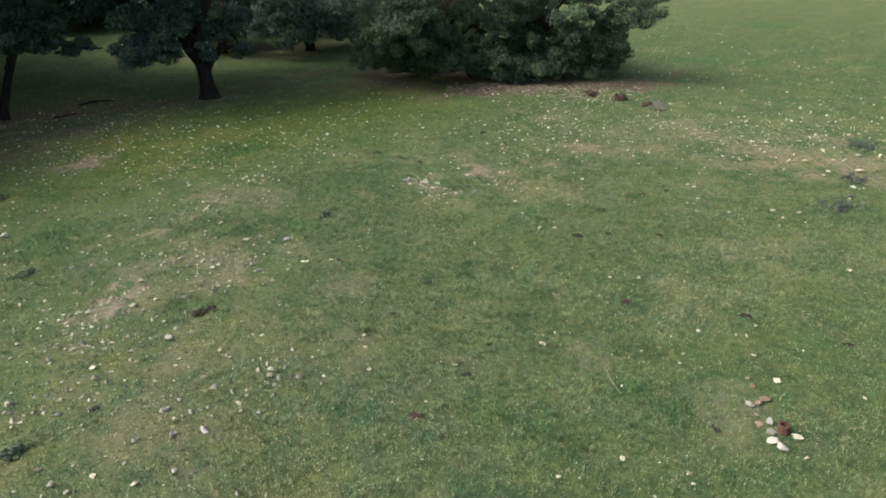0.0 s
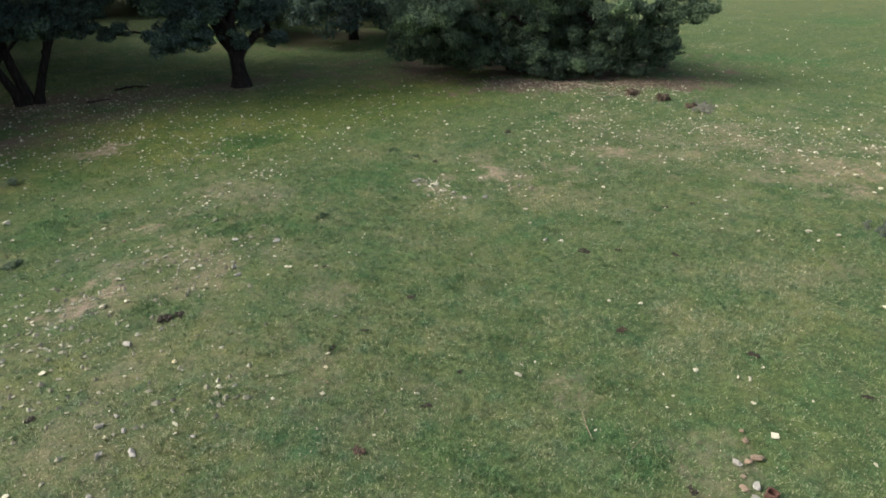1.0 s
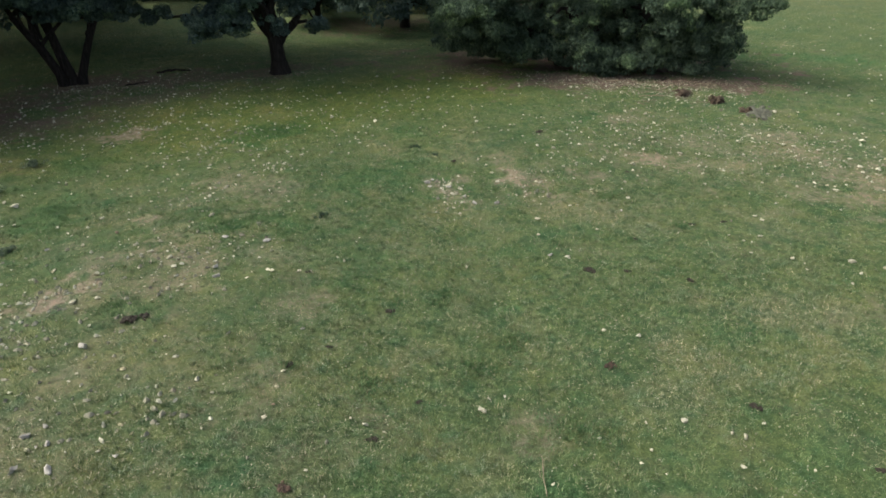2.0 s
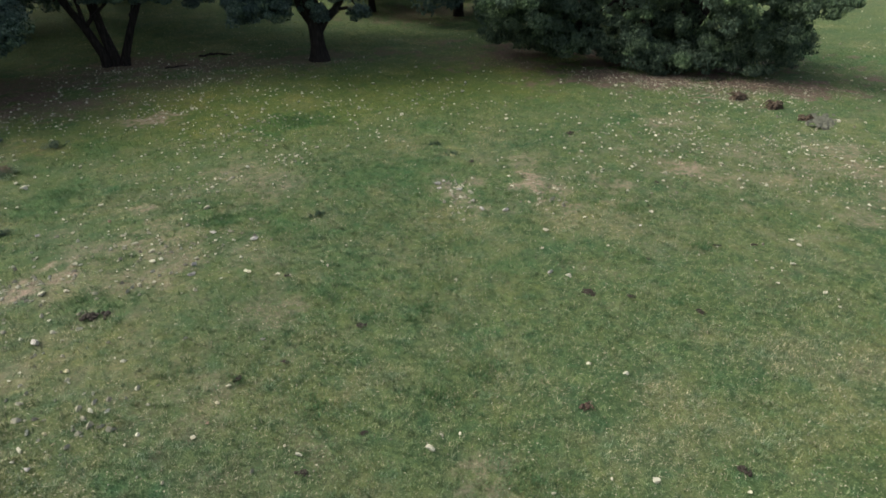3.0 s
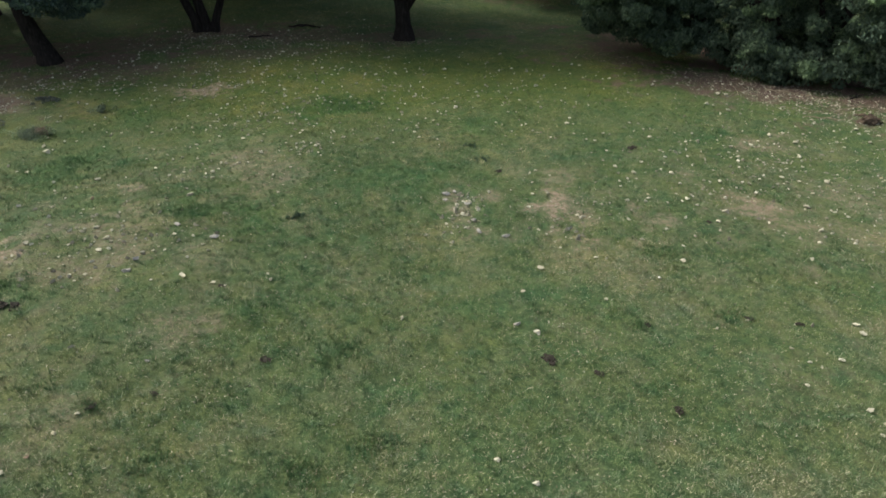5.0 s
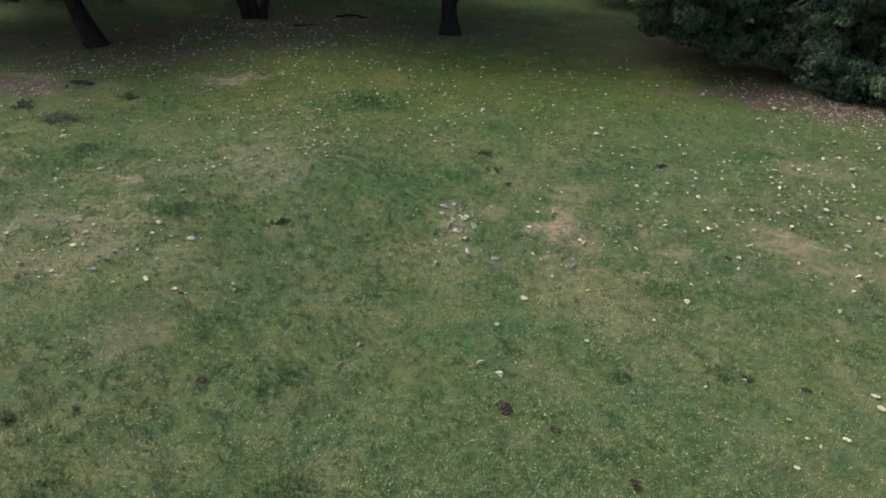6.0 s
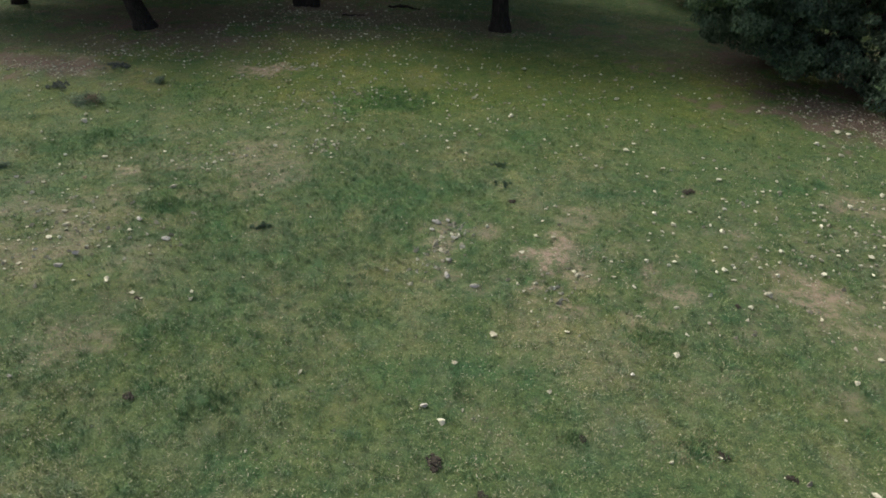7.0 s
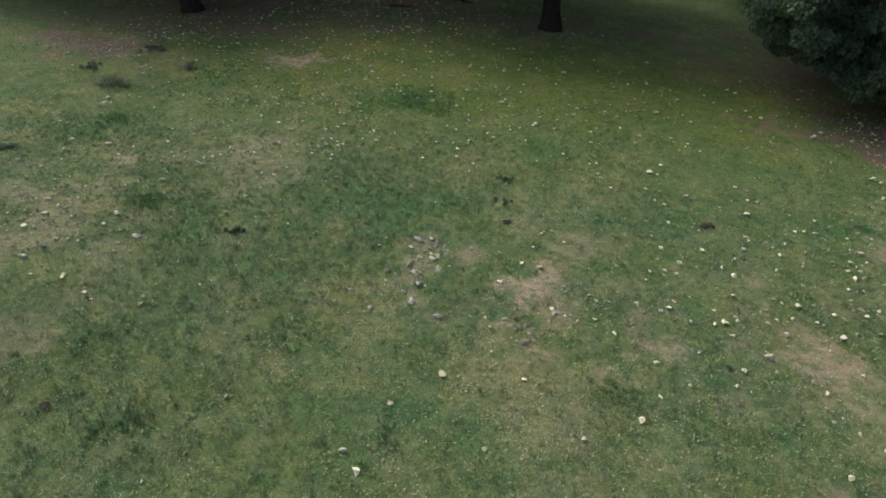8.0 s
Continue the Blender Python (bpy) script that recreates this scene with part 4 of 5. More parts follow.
STONES_E = [
    (0.8, 15.7, 0.15), (9.6, 21.6, 0.08), (27.7, 10.2, 0.21), (7.7, 21.1, 0.15), (4.6, 19.6, 0.30), (0.6, 15.7, 0.10),
    (19.0, 21.0, 0.08), (8.3, 21.5, 0.08), (7.2, 21.2, 0.10), (2.5, 18.2, 0.12), (7.5, 21.4, 0.23), (6.5, 21.1, 0.11),
    (20.7, 20.5, 0.12), (10.9, 22.4, 0.09), (6.9, 21.3, 0.16), (1.9, 17.9, 0.12), (2.4, 18.4, 0.11), (5.2, 20.5, 0.14),
    (0.7, 16.8, 0.12), (0.9, 17.2, 0.10), (7.8, 22.0, 0.08), (7.5, 21.9, 0.13), (2.3, 18.8, 0.12), (3.6, 19.9, 0.13),
    (2.6, 19.3, 0.13), (14.2, 23.1, 0.09), (5.3, 21.2, 0.22), (24.3, 18.6, 0.21), (12.2, 23.2, 0.09), (7.0, 22.1, 0.20),
    (1.5, 18.5, 0.10), (6.7, 22.0, 0.13),
]
STONES_F = [
    (20.4, 21.5, 0.07), (27.4, 14.7, 0.20), (2.8, 19.8, 0.13), (7.7, 22.5, 0.12), (17.0, 23.0, 0.10), (2.8, 20.0, 0.16),
    (27.5, 15.1, 0.20), (3.0, 20.4, 0.12), (2.1, 19.7, 0.13), (2.7, 20.3, 0.16), (1.2, 19.1, 0.12), (17.1, 23.4, 0.11),
    (6.7, 22.7, 0.12), (2.9, 20.6, 0.13), (20.0, 22.5, 0.07), (3.4, 21.1, 0.09), (20.6, 22.3, 0.18), (5.6, 22.4, 0.15),
    (1.5, 19.7, 0.19), (7.4, 23.2, 0.11), (22.4, 21.4, 0.10), (8.5, 23.6, 0.11), (12.3, 24.2, 0.15), (22.7, 21.3, 0.10),
    (13.4, 24.3, 0.11), (2.3, 20.6, 0.16), (30.3, 9.1, 0.14), (6.3, 23.1, 0.07), (8.7, 24.0, 0.09), (9.4, 24.2, 0.24),
    (11.4, 24.5, 0.09), (9.9, 24.3, 0.09),
]
STONES_G = [
    (2.7, 21.3, 0.14), (23.6, 21.1, 0.19), (4.2, 22.3, 0.11), (6.2, 23.3, 0.11), (23.1, 21.5, 0.14), (27.6, 17.0, 0.10),
    (24.6, 20.4, 0.14), (1.6, 20.6, 0.13), (2.0, 21.0, 0.13), (6.5, 23.6, 0.11), (12.4, 24.9, 0.09), (6.2, 23.6, 0.11),
    (7.4, 24.1, 0.09), (30.9, 9.5, 0.14), (9.2, 24.8, 0.11), (20.3, 23.7, 0.12), (21.0, 23.4, 0.18), (23.1, 22.2, 0.15),
    (22.9, 22.4, 0.15), (21.5, 23.3, 0.21), (23.4, 22.3, 0.10), (12.3, 25.5, 0.13), (12.0, 25.5, 0.12), (1.5, 21.6, 0.12),
    (5.1, 24.0, 0.18), (12.4, 25.8, 0.10), (12.0, 25.8, 0.12), (14.2, 25.9, 0.08), (2.1, 22.5, 0.17), (9.9, 25.7, 0.21),
    (24.1, 22.4, 0.15), (3.0, 23.2, 0.11),
]
STONES_H = [
    (21.2, 24.2, 0.11), (10.2, 25.9, 0.12), (9.6, 25.9, 0.16), (26.5, 20.7, 0.16), (24.7, 22.3, 0.13), (5.3, 24.7, 0.11),
    (14.4, 26.3, 0.12), (12.6, 26.4, 0.16), (28.3, 18.3, 0.15), (9.0, 26.1, 0.08), (25.4, 22.1, 0.13), (24.9, 22.5, 0.18),
    (32.4, 9.7, 0.12), (9.6, 26.3, 0.12), (8.6, 26.1, 0.10), (32.4, 9.9, 0.30), (14.5, 26.6, 0.08), (1.8, 23.2, 0.12),
    (6.7, 25.7, 0.12), (9.8, 26.5, 0.18), (32.6, 9.6, 0.15), (21.3, 25.0, 0.11), (22.0, 24.7, 0.11), (10.0, 26.7, 0.14),
    (8.8, 26.5, 0.14), (8.3, 26.4, 0.14), (4.8, 25.2, 0.10), (23.5, 24.0, 0.11), (26.0, 22.2, 0.15), (26.4, 21.9, 0.15),
    (24.3, 23.6, 0.12), (9.5, 26.8, 0.12),
]
STONES_I = [
    (21.6, 25.2, 0.15), (26.2, 22.3, 0.17), (27.2, 21.4, 0.26), (12.0, 27.2, 0.10), (4.7, 25.5, 0.16), (29.2, 19.2, 0.15),
    (11.0, 27.2, 0.12), (10.6, 27.2, 0.10), (6.8, 26.4, 0.10), (26.0, 22.7, 0.07), (10.2, 27.2, 0.12), (24.4, 24.0, 0.09),
    (28.3, 20.6, 0.15), (13.7, 27.5, 0.08), (10.0, 27.3, 0.16), (32.6, 13.1, 0.27), (5.9, 26.3, 0.24), (33.1, 11.5, 0.21),
    (26.5, 22.6, 0.12), (7.7, 27.1, 0.14), (12.9, 27.8, 0.08), (24.8, 24.2, 0.09), (9.6, 27.6, 0.08), (13.6, 27.9, 0.08),
    (25.1, 24.1, 0.13), (24.6, 24.6, 0.15), (29.7, 19.9, 0.18), (4.4, 26.3, 0.16), (34.0, 9.9, 0.15), (32.6, 15.3, 0.25),
    (27.7, 22.4, 0.08), (33.8, 11.6, 0.37),
]
STONES_J = [
    (26.5, 23.5, 0.14), (11.4, 28.3, 0.15), (9.0, 28.0, 0.08), (12.9, 28.4, 0.08), (25.2, 24.6, 0.20), (24.7, 25.2, 0.15),
    (8.1, 28.1, 0.08), (29.2, 21.4, 0.11), (13.0, 28.7, 0.13), (13.5, 28.7, 0.15), (9.5, 28.5, 0.11), (8.4, 28.3, 0.09),
    (18.4, 28.2, 0.13), (13.6, 28.9, 0.11), (24.4, 25.8, 0.10), (16.6, 28.8, 0.11), (7.1, 28.3, 0.11), (12.7, 29.1, 0.11),
    (13.3, 29.1, 0.11), (34.1, 13.6, 0.28), (12.3, 29.1, 0.11), (27.5, 23.7, 0.07), (34.9, 10.5, 0.37), (34.9, 10.6, 0.32),
    (2.4, 26.5, 0.10), (7.8, 28.6, 0.13), (13.0, 29.3, 0.13), (15.3, 29.2, 0.11), (28.5, 23.1, 0.09), (25.8, 25.4, 0.17),
    (29.0, 22.7, 0.17), (34.6, 13.0, 0.28),
]
STONES_K = [
    (28.1, 23.6, 0.17), (18.4, 28.8, 0.11), (14.1, 29.6, 0.11), (30.3, 21.6, 0.26), (14.6, 29.6, 0.20), (11.3, 29.6, 0.13),
    (17.7, 29.2, 0.13), (26.7, 25.3, 0.09), (8.5, 29.5, 0.09), (3.0, 27.7, 0.08), (12.5, 30.0, 0.11), (24.9, 26.7, 0.08),
    (29.0, 23.6, 0.14), (8.7, 29.7, 0.13), (35.1, 13.8, 0.17), (29.2, 23.5, 0.17), (35.6, 12.1, 0.17), (10.5, 30.1, 0.18),
    (2.6, 27.8, 0.11), (7.1, 29.5, 0.16), (35.8, 11.7, 0.17), (14.1, 30.3, 0.14), (17.6, 29.9, 0.18), (12.8, 30.4, 0.09),
    (21.3, 28.9, 0.13), (30.6, 22.5, 0.10), (27.8, 25.2, 0.11), (30.0, 23.2, 0.14), (27.0, 25.9, 0.17), (14.2, 30.5, 0.18),
    (11.3, 30.5, 0.11), (16.7, 30.3, 0.11),
]
STONES_L = [
    (6.5, 29.7, 0.11), (23.1, 28.4, 0.13), (15.0, 30.6, 0.14), (12.9, 30.7, 0.11), (30.5, 23.0, 0.09), (29.8, 23.8, 0.11),
    (17.3, 30.4, 0.09), (30.3, 23.4, 0.17), (9.5, 30.6, 0.14), (20.5, 29.7, 0.11), (24.8, 27.8, 0.12), (24.5, 28.0, 0.10),
    (31.2, 22.6, 0.13), (2.1, 28.4, 0.15), (21.7, 29.4, 0.11), (17.8, 30.6, 0.14), (35.4, 15.9, 0.21), (27.2, 26.5, 0.10),
    (22.7, 29.1, 0.13), (28.0, 26.0, 0.11), (13.4, 31.3, 0.12), (30.8, 23.6, 0.09), (22.6, 29.4, 0.15), (17.8, 30.9, 0.11),
    (29.6, 24.9, 0.09), (24.2, 28.7, 0.11), (37.1, 11.5, 0.28), (5.0, 30.2, 0.14), (30.8, 23.9, 0.25), (36.8, 13.1, 0.23),
    (13.5, 31.6, 0.09), (13.1, 31.7, 0.09),
]
STONES_M = [
    (31.3, 23.6, 0.16), (35.9, 16.4, 0.36), (28.2, 26.6, 0.14), (12.3, 31.8, 0.14), (36.2, 15.8, 0.24), (8.3, 31.4, 0.09),
    (28.7, 26.3, 0.17), (21.5, 30.4, 0.11), (3.0, 29.8, 0.27), (22.3, 30.1, 0.11), (8.8, 31.6, 0.14), (37.7, 10.7, 0.28),
    (17.1, 31.7, 0.12), (25.5, 28.7, 0.15), (29.9, 25.5, 0.19), (22.5, 30.2, 0.11), (21.3, 30.7, 0.14), (36.7, 15.3, 0.18),
    (9.6, 31.9, 0.10), (18.6, 31.5, 0.09), (3.1, 30.1, 0.11), (16.7, 31.9, 0.09), (30.9, 24.7, 0.07), (31.1, 24.5, 0.11),
    (29.8, 25.9, 0.10), (32.3, 23.4, 0.26), (8.2, 31.9, 0.12), (18.3, 31.8, 0.12), (8.9, 32.1, 0.12), (27.3, 28.1, 0.21),
    (7.3, 31.9, 0.12), (31.5, 24.7, 0.11),
]
STONES_N = [
    (11.8, 32.6, 0.12), (6.5, 31.8, 0.10), (11.6, 32.6, 0.10), (29.9, 26.3, 0.15), (36.5, 17.3, 0.19), (24.3, 30.1, 0.29),
    (34.2, 21.6, 0.19), (24.6, 30.0, 0.13), (28.6, 27.5, 0.12), (2.6, 30.6, 0.19), (3.7, 31.1, 0.12), (32.1, 24.4, 0.16),
    (26.9, 28.8, 0.11), (17.3, 32.5, 0.12), (18.0, 32.4, 0.14), (10.7, 32.8, 0.12), (9.0, 32.6, 0.15), (5.3, 31.8, 0.10),
    (12.7, 33.0, 0.12), (3.2, 31.1, 0.09), (28.9, 27.6, 0.12), (36.3, 18.7, 0.38), (9.2, 32.8, 0.12), (19.1, 32.4, 0.12),
    (35.6, 20.1, 0.23), (30.4, 26.5, 0.10), (9.4, 32.9, 0.12), (32.2, 24.8, 0.15), (4.9, 31.9, 0.14), (35.9, 19.7, 0.26),
    (29.2, 27.6, 0.14), (38.3, 13.9, 0.18),
]
STONES_O = [
    (27.4, 29.0, 0.13), (30.3, 26.9, 0.22), (6.2, 32.5, 0.17), (0.4, 30.2, 0.11), (27.7, 29.0, 0.13), (4.6, 32.1, 0.12),
    (10.9, 33.4, 0.12), (38.5, 14.5, 0.24), (19.4, 32.8, 0.12), (24.7, 30.9, 0.18), (17.2, 33.4, 0.12), (22.2, 32.1, 0.14),
    (22.5, 32.0, 0.12), (30.1, 27.6, 0.12), (9.0, 33.5, 0.10), (27.1, 29.8, 0.17), (35.3, 21.9, 0.23), (29.3, 28.3, 0.10),
    (2.4, 31.7, 0.12), (3.6, 32.2, 0.10), (8.7, 33.7, 0.10), (31.3, 27.0, 0.22), (7.7, 33.6, 0.10), (31.7, 26.7, 0.16),
    (19.9, 33.3, 0.25), (20.7, 33.1, 0.10), (32.7, 25.8, 0.30), (31.6, 26.9, 0.14), (39.2, 14.5, 0.25), (9.7, 34.1, 0.13),
    (36.2, 21.4, 0.40), (16.5, 34.1, 0.20),
]
STONES_P = [
    (31.2, 27.4, 0.14), (17.6, 34.0, 0.13), (36.0, 21.9, 0.20), (3.9, 32.9, 0.12), (9.3, 34.3, 0.13), (9.1, 34.3, 0.13),
    (23.8, 32.4, 0.19), (11.9, 34.6, 0.13), (14.1, 34.6, 0.13), (18.9, 34.0, 0.13), (22.1, 33.1, 0.12), (32.4, 26.8, 0.12),
    (32.1, 27.1, 0.14), (38.0, 19.0, 0.26), (31.9, 27.5, 0.12), (20.0, 34.1, 0.13), (-0.1, 31.8, 0.10), (20.7, 34.0, 0.10),
    (0.2, 32.0, 0.12), (9.3, 35.0, 0.16), (9.5, 35.1, 0.13), (16.6, 35.1, 0.13), (38.7, 19.1, 0.17), (31.7, 28.5, 0.12),
    (13.5, 35.5, 0.16), (18.6, 35.0, 0.10), (33.3, 27.1, 0.24), (26.1, 32.4, 0.12), (9.8, 35.4, 0.11), (17.2, 35.3, 0.13),
    (2.2, 33.5, 0.10), (25.6, 32.7, 0.10),
]
STONES_Q = [
    (39.3, 18.4, 0.53), (36.6, 23.3, 0.24), (-0.9, 32.1, 0.12), (22.6, 34.1, 0.12), (18.2, 35.3, 0.23), (32.7, 28.0, 0.18),
    (21.0, 34.7, 0.15), (21.3, 34.7, 0.10), (25.7, 33.0, 0.10), (25.1, 33.4, 0.12), (9.6, 35.9, 0.13), (22.6, 34.5, 0.10),
    (-0.8, 32.7, 0.10), (18.3, 35.7, 0.13), (33.3, 28.0, 0.20), (7.9, 35.9, 0.13), (10.8, 36.3, 0.19), (2.1, 34.3, 0.13),
    (16.5, 36.2, 0.11), (-1.3, 32.7, 0.10), (18.0, 36.0, 0.13), (1.7, 34.2, 0.13), (8.1, 36.2, 0.16), (6.7, 36.0, 0.11),
    (23.0, 35.0, 0.15), (40.1, 19.4, 0.20), (41.2, 16.7, 0.20), (40.3, 19.1, 0.20), (5.8, 36.0, 0.11), (35.2, 27.0, 0.18),
    (-1.3, 33.3, 0.13), (14.7, 36.9, 0.16),
]
STONES_R = [
    (21.0, 35.9, 0.13), (22.5, 35.6, 0.13), (31.8, 30.6, 0.22), (4.9, 36.1, 0.13), (18.8, 36.7, 0.16), (3.5, 35.8, 0.13),
    (33.5, 29.4, 0.11), (-1.6, 33.7, 0.13), (18.2, 37.0, 0.11), (15.4, 37.5, 0.19), (13.7, 37.6, 0.11), (22.1, 36.4, 0.13),
    (33.9, 29.6, 0.26), (36.6, 26.8, 0.22), (32.4, 31.0, 0.22), (8.7, 37.6, 0.17), (9.7, 37.8, 0.14), (10.7, 38.0, 0.14),
    (25.9, 35.3, 0.10), (4.0, 36.8, 0.11), (32.0, 31.7, 0.19), (-1.3, 34.7, 0.13), (24.5, 36.0, 0.26), (31.8, 31.9, 0.22),
    (10.0, 38.2, 0.17), (12.8, 38.4, 0.17), (-2.4, 34.4, 0.18), (3.8, 37.2, 0.14), (25.6, 36.1, 0.13), (39.9, 23.9, 0.29),
    (37.4, 27.4, 0.19), (35.6, 29.4, 0.19),
]
STONES_S = [
    (36.9, 28.2, 0.22), (43.8, 15.8, 0.27), (13.4, 39.2, 0.12), (11.7, 39.2, 0.14), (5.0, 38.3, 0.11), (17.6, 39.0, 0.14),
    (16.0, 39.2, 0.17), (41.0, 23.3, 0.18), (25.1, 37.1, 0.13), (33.0, 33.2, 0.31), (30.4, 35.0, 0.23), (25.4, 37.6, 0.16),
    (42.5, 21.9, 0.22), (45.5, 13.4, 0.20), (33.4, 33.1, 0.23), (6.1, 39.5, 0.15), (44.5, 17.7, 0.49), (13.7, 40.3, 0.21),
    (44.1, 19.4, 0.18), (18.2, 40.1, 0.15), (20.4, 39.7, 0.23), (-0.1, 37.9, 0.11), (44.1, 19.7, 0.18), (23.3, 39.1, 0.14),
    (0.9, 38.8, 0.14), (10.3, 41.3, 0.12), (34.0, 34.6, 0.24), (26.4, 39.3, 0.11), (27.9, 39.3, 0.23), (10.5, 42.9, 0.13),
    (12.0, 43.0, 0.16), (47.5, 17.8, 0.18),
]
STONES_T = [
    (12.5, 43.4, 0.13), (11.4, 43.8, 0.16), (28.3, 41.0, 0.15), (16.0, 44.7, 0.16), (21.7, 46.1, 0.17),
]
STONES_GREY = [
    (9.9, 15.4, 0.12), (5.0, 12.4, 0.17), (18.7, 16.1, 0.20), (3.8, 12.6, 0.25), (3.8, 13.4, 0.14), (2.8, 11.8, 0.18),
    (3.6, 13.4, 0.12), (3.2, 12.9, 0.22), (3.8, 14.0, 0.19), (3.4, 13.9, 0.18), (4.7, 17.0, 0.34), (8.5, 19.4, 0.21),
    (0.8, 13.1, 0.20), (8.6, 20.0, 0.25), (1.5, 15.4, 0.18), (10.6, 21.2, 0.23), (23.2, 17.7, 0.16), (19.4, 20.5, 0.22),
    (18.6, 20.9, 0.25), (9.4, 22.0, 0.20), (18.6, 21.6, 0.23), (18.6, 22.9, 0.21), (17.9, 23.2, 0.16), (18.0, 23.6, 0.25),
    (18.3, 23.8, 0.18), (4.0, 24.2, 0.22),
]
STONES_PINK = [
    (8.3, 12.7, 0.12), (0.7, 13.8, 0.15), (6.2, 24.5, 0.17), (40.4, 13.1, 0.24), (40.7, 13.3, 0.25),
]


def stone_mesh(mat, seed, flat=0.6):
    rng = np.random.default_rng(seed)
    bm = bmesh.new()
    bmesh.ops.create_icosphere(bm, subdivisions=2, radius=0.5)
    cuts = [(Vector(rng.normal(0, 1, 3)).normalized(), rng.uniform(0.16, 0.42)) for _ in range(15)]
    for v in bm.verts:
        for n, d in cuts:
            over = v.co.dot(n) - d
            if over > 0:
                v.co -= n * over
        v.co *= 1 + 0.36 * (noise.noise(v.co * 4 + Vector((seed, 0, 0))))
        v.co.z *= flat
    me = bpy.data.meshes.new("stone")
    bm.to_mesh(me)
    bm.free()
    me.materials.append(mat)
    return me


STONE_KINDS = [stone_mesh(LIMESTONE, s, 0.45 + 0.06 * (s % 4)) for s in range(1, 9)]
GREY_KINDS = [stone_mesh(GREYSTONE, s, 0.5) for s in (21, 22, 23)]
PINK_KINDS = [stone_mesh(SANDSTONE, s, 0.5) for s in (31, 32)]
WHITE_KINDS = [stone_mesh(WHITESTONE, s, 0.6) for s in (41, 42, 43)]
stone_rng = random.Random(7)


def stone(x, y, size, kinds, label, group="loose stones on the meadow"):
    ob = new("stone", stone_rng.choice(kinds))
    s = min(size, 0.36) * 1.28
    ob.location = (x, y, ground_z(x, y) + s * 0.12 + 0.016)
    ob.rotation_euler = (stone_rng.uniform(-0.2, 0.2), stone_rng.uniform(-0.2, 0.2), stone_rng.uniform(0, 6.28))
    ob.scale = (s, s * stone_rng.uniform(0.6, 0.9), s * stone_rng.uniform(0.7, 1.0))
    return tagged(ob, label, "stone", group)


for x, y, size in STONES_A + STONES_B + STONES_C + STONES_D + STONES_E + STONES_F + STONES_G + STONES_H:
    stone(x, y, size, STONE_KINDS, "pale limestone lying in the short grass" if size < 0.2 else "larger pale limestone lying in the grass")
for x, y, size in STONES_GREY:
    stone(x, y, size, GREY_KINDS, "large weathered grey stone half sunk in the grass")
for x, y, size in STONES_PINK:
    stone(x, y, size, PINK_KINDS, "pinkish rounded stone lying in the grass")


def joined_stones(name, label, places, seed):
    """Stones too far off to be picked up one by one, in one mesh."""
    rng = np.random.default_rng(seed)
    verts, faces, start = [], [], 0
    for x, y, size in places:
        me = STONE_KINDS[int(rng.integers(len(STONE_KINDS)))]
        v = np.array([p.co[:] for p in me.vertices])
        f = np.array([p.vertices[:] for p in me.polygons])
        w, s = rng.uniform(0, 6.28), min(max(size, 0.13), 0.28) * rng.uniform(1.15, 1.5)
        v = v * (s, s * rng.uniform(0.6, 0.9), s * rng.uniform(0.8, 1.1))
        v = np.stack([v[:, 0] * math.cos(w) - v[:, 1] * math.sin(w), v[:, 0] * math.sin(w) + v[:, 1] * math.cos(w), v[:, 2]], 1)
        verts.append(v + (x, y, ground_z(x, y) + s * 0.15 + 0.022))
        faces.append(f + start)
        start += len(v)
    return tagged(new(name, mesh_from(name, np.concatenate(verts), np.concatenate(faces), FIELD_STONE)), label, "stones", kind="stuff")


joined_stones("field_stones", "pale limestones strewn over the far meadow", STONES_I + STONES_J + STONES_K + STONES_L + STONES_M + STONES_N + STONES_O + STONES_P + STONES_Q + STONES_R + STONES_S + STONES_T, 108)

# stones laid round the red-brown post stump
for x, y, size, kinds, label in (
        (15.77, 5.42, 0.22, STONE_KINDS, "cream limestone beside a ring of stones"), (15.12, 5.76, 0.20, PINK_KINDS, "pinkish sandstone beside a ring of stones"),
        (14.76, 5.30, 0.34, PINK_KINDS, "large pinkish sandstone beside a ring of stones"), (14.52, 5.32, 0.24, PINK_KINDS, "pinkish sandstone beside a ring of stones"),
        (14.27, 5.45, 0.24, GREY_KINDS, "grey stone beside a ring of stones"), (14.08, 5.12, 0.14, PINK_KINDS, "small pinkish sandstone beside a ring of stones"),
        (14.02, 4.80, 0.26, WHITE_KINDS, "white stone in a ring round a stump"), (13.78, 4.90, 0.20, PINK_KINDS, "pinkish stone in a ring round a stump"),
        (13.71, 4.62, 0.28, WHITE_KINDS, "large white stone in a ring round a stump"), (13.42, 4.47, 0.27, WHITE_KINDS, "white stone in a ring round a stump"),
        (13.40, 4.14, 0.29, WHITE_KINDS, "large white stone in a ring round a stump"), (14.00, 4.16, 0.25, STONE_KINDS, "cream stone in a ring round a stump"),
        (15.3, 5.98, 0.14, PINK_KINDS, "small reddish stone beside a ring of stones")):
    stone(x, y, size * 1.06, kinds, label, "ring of stones")


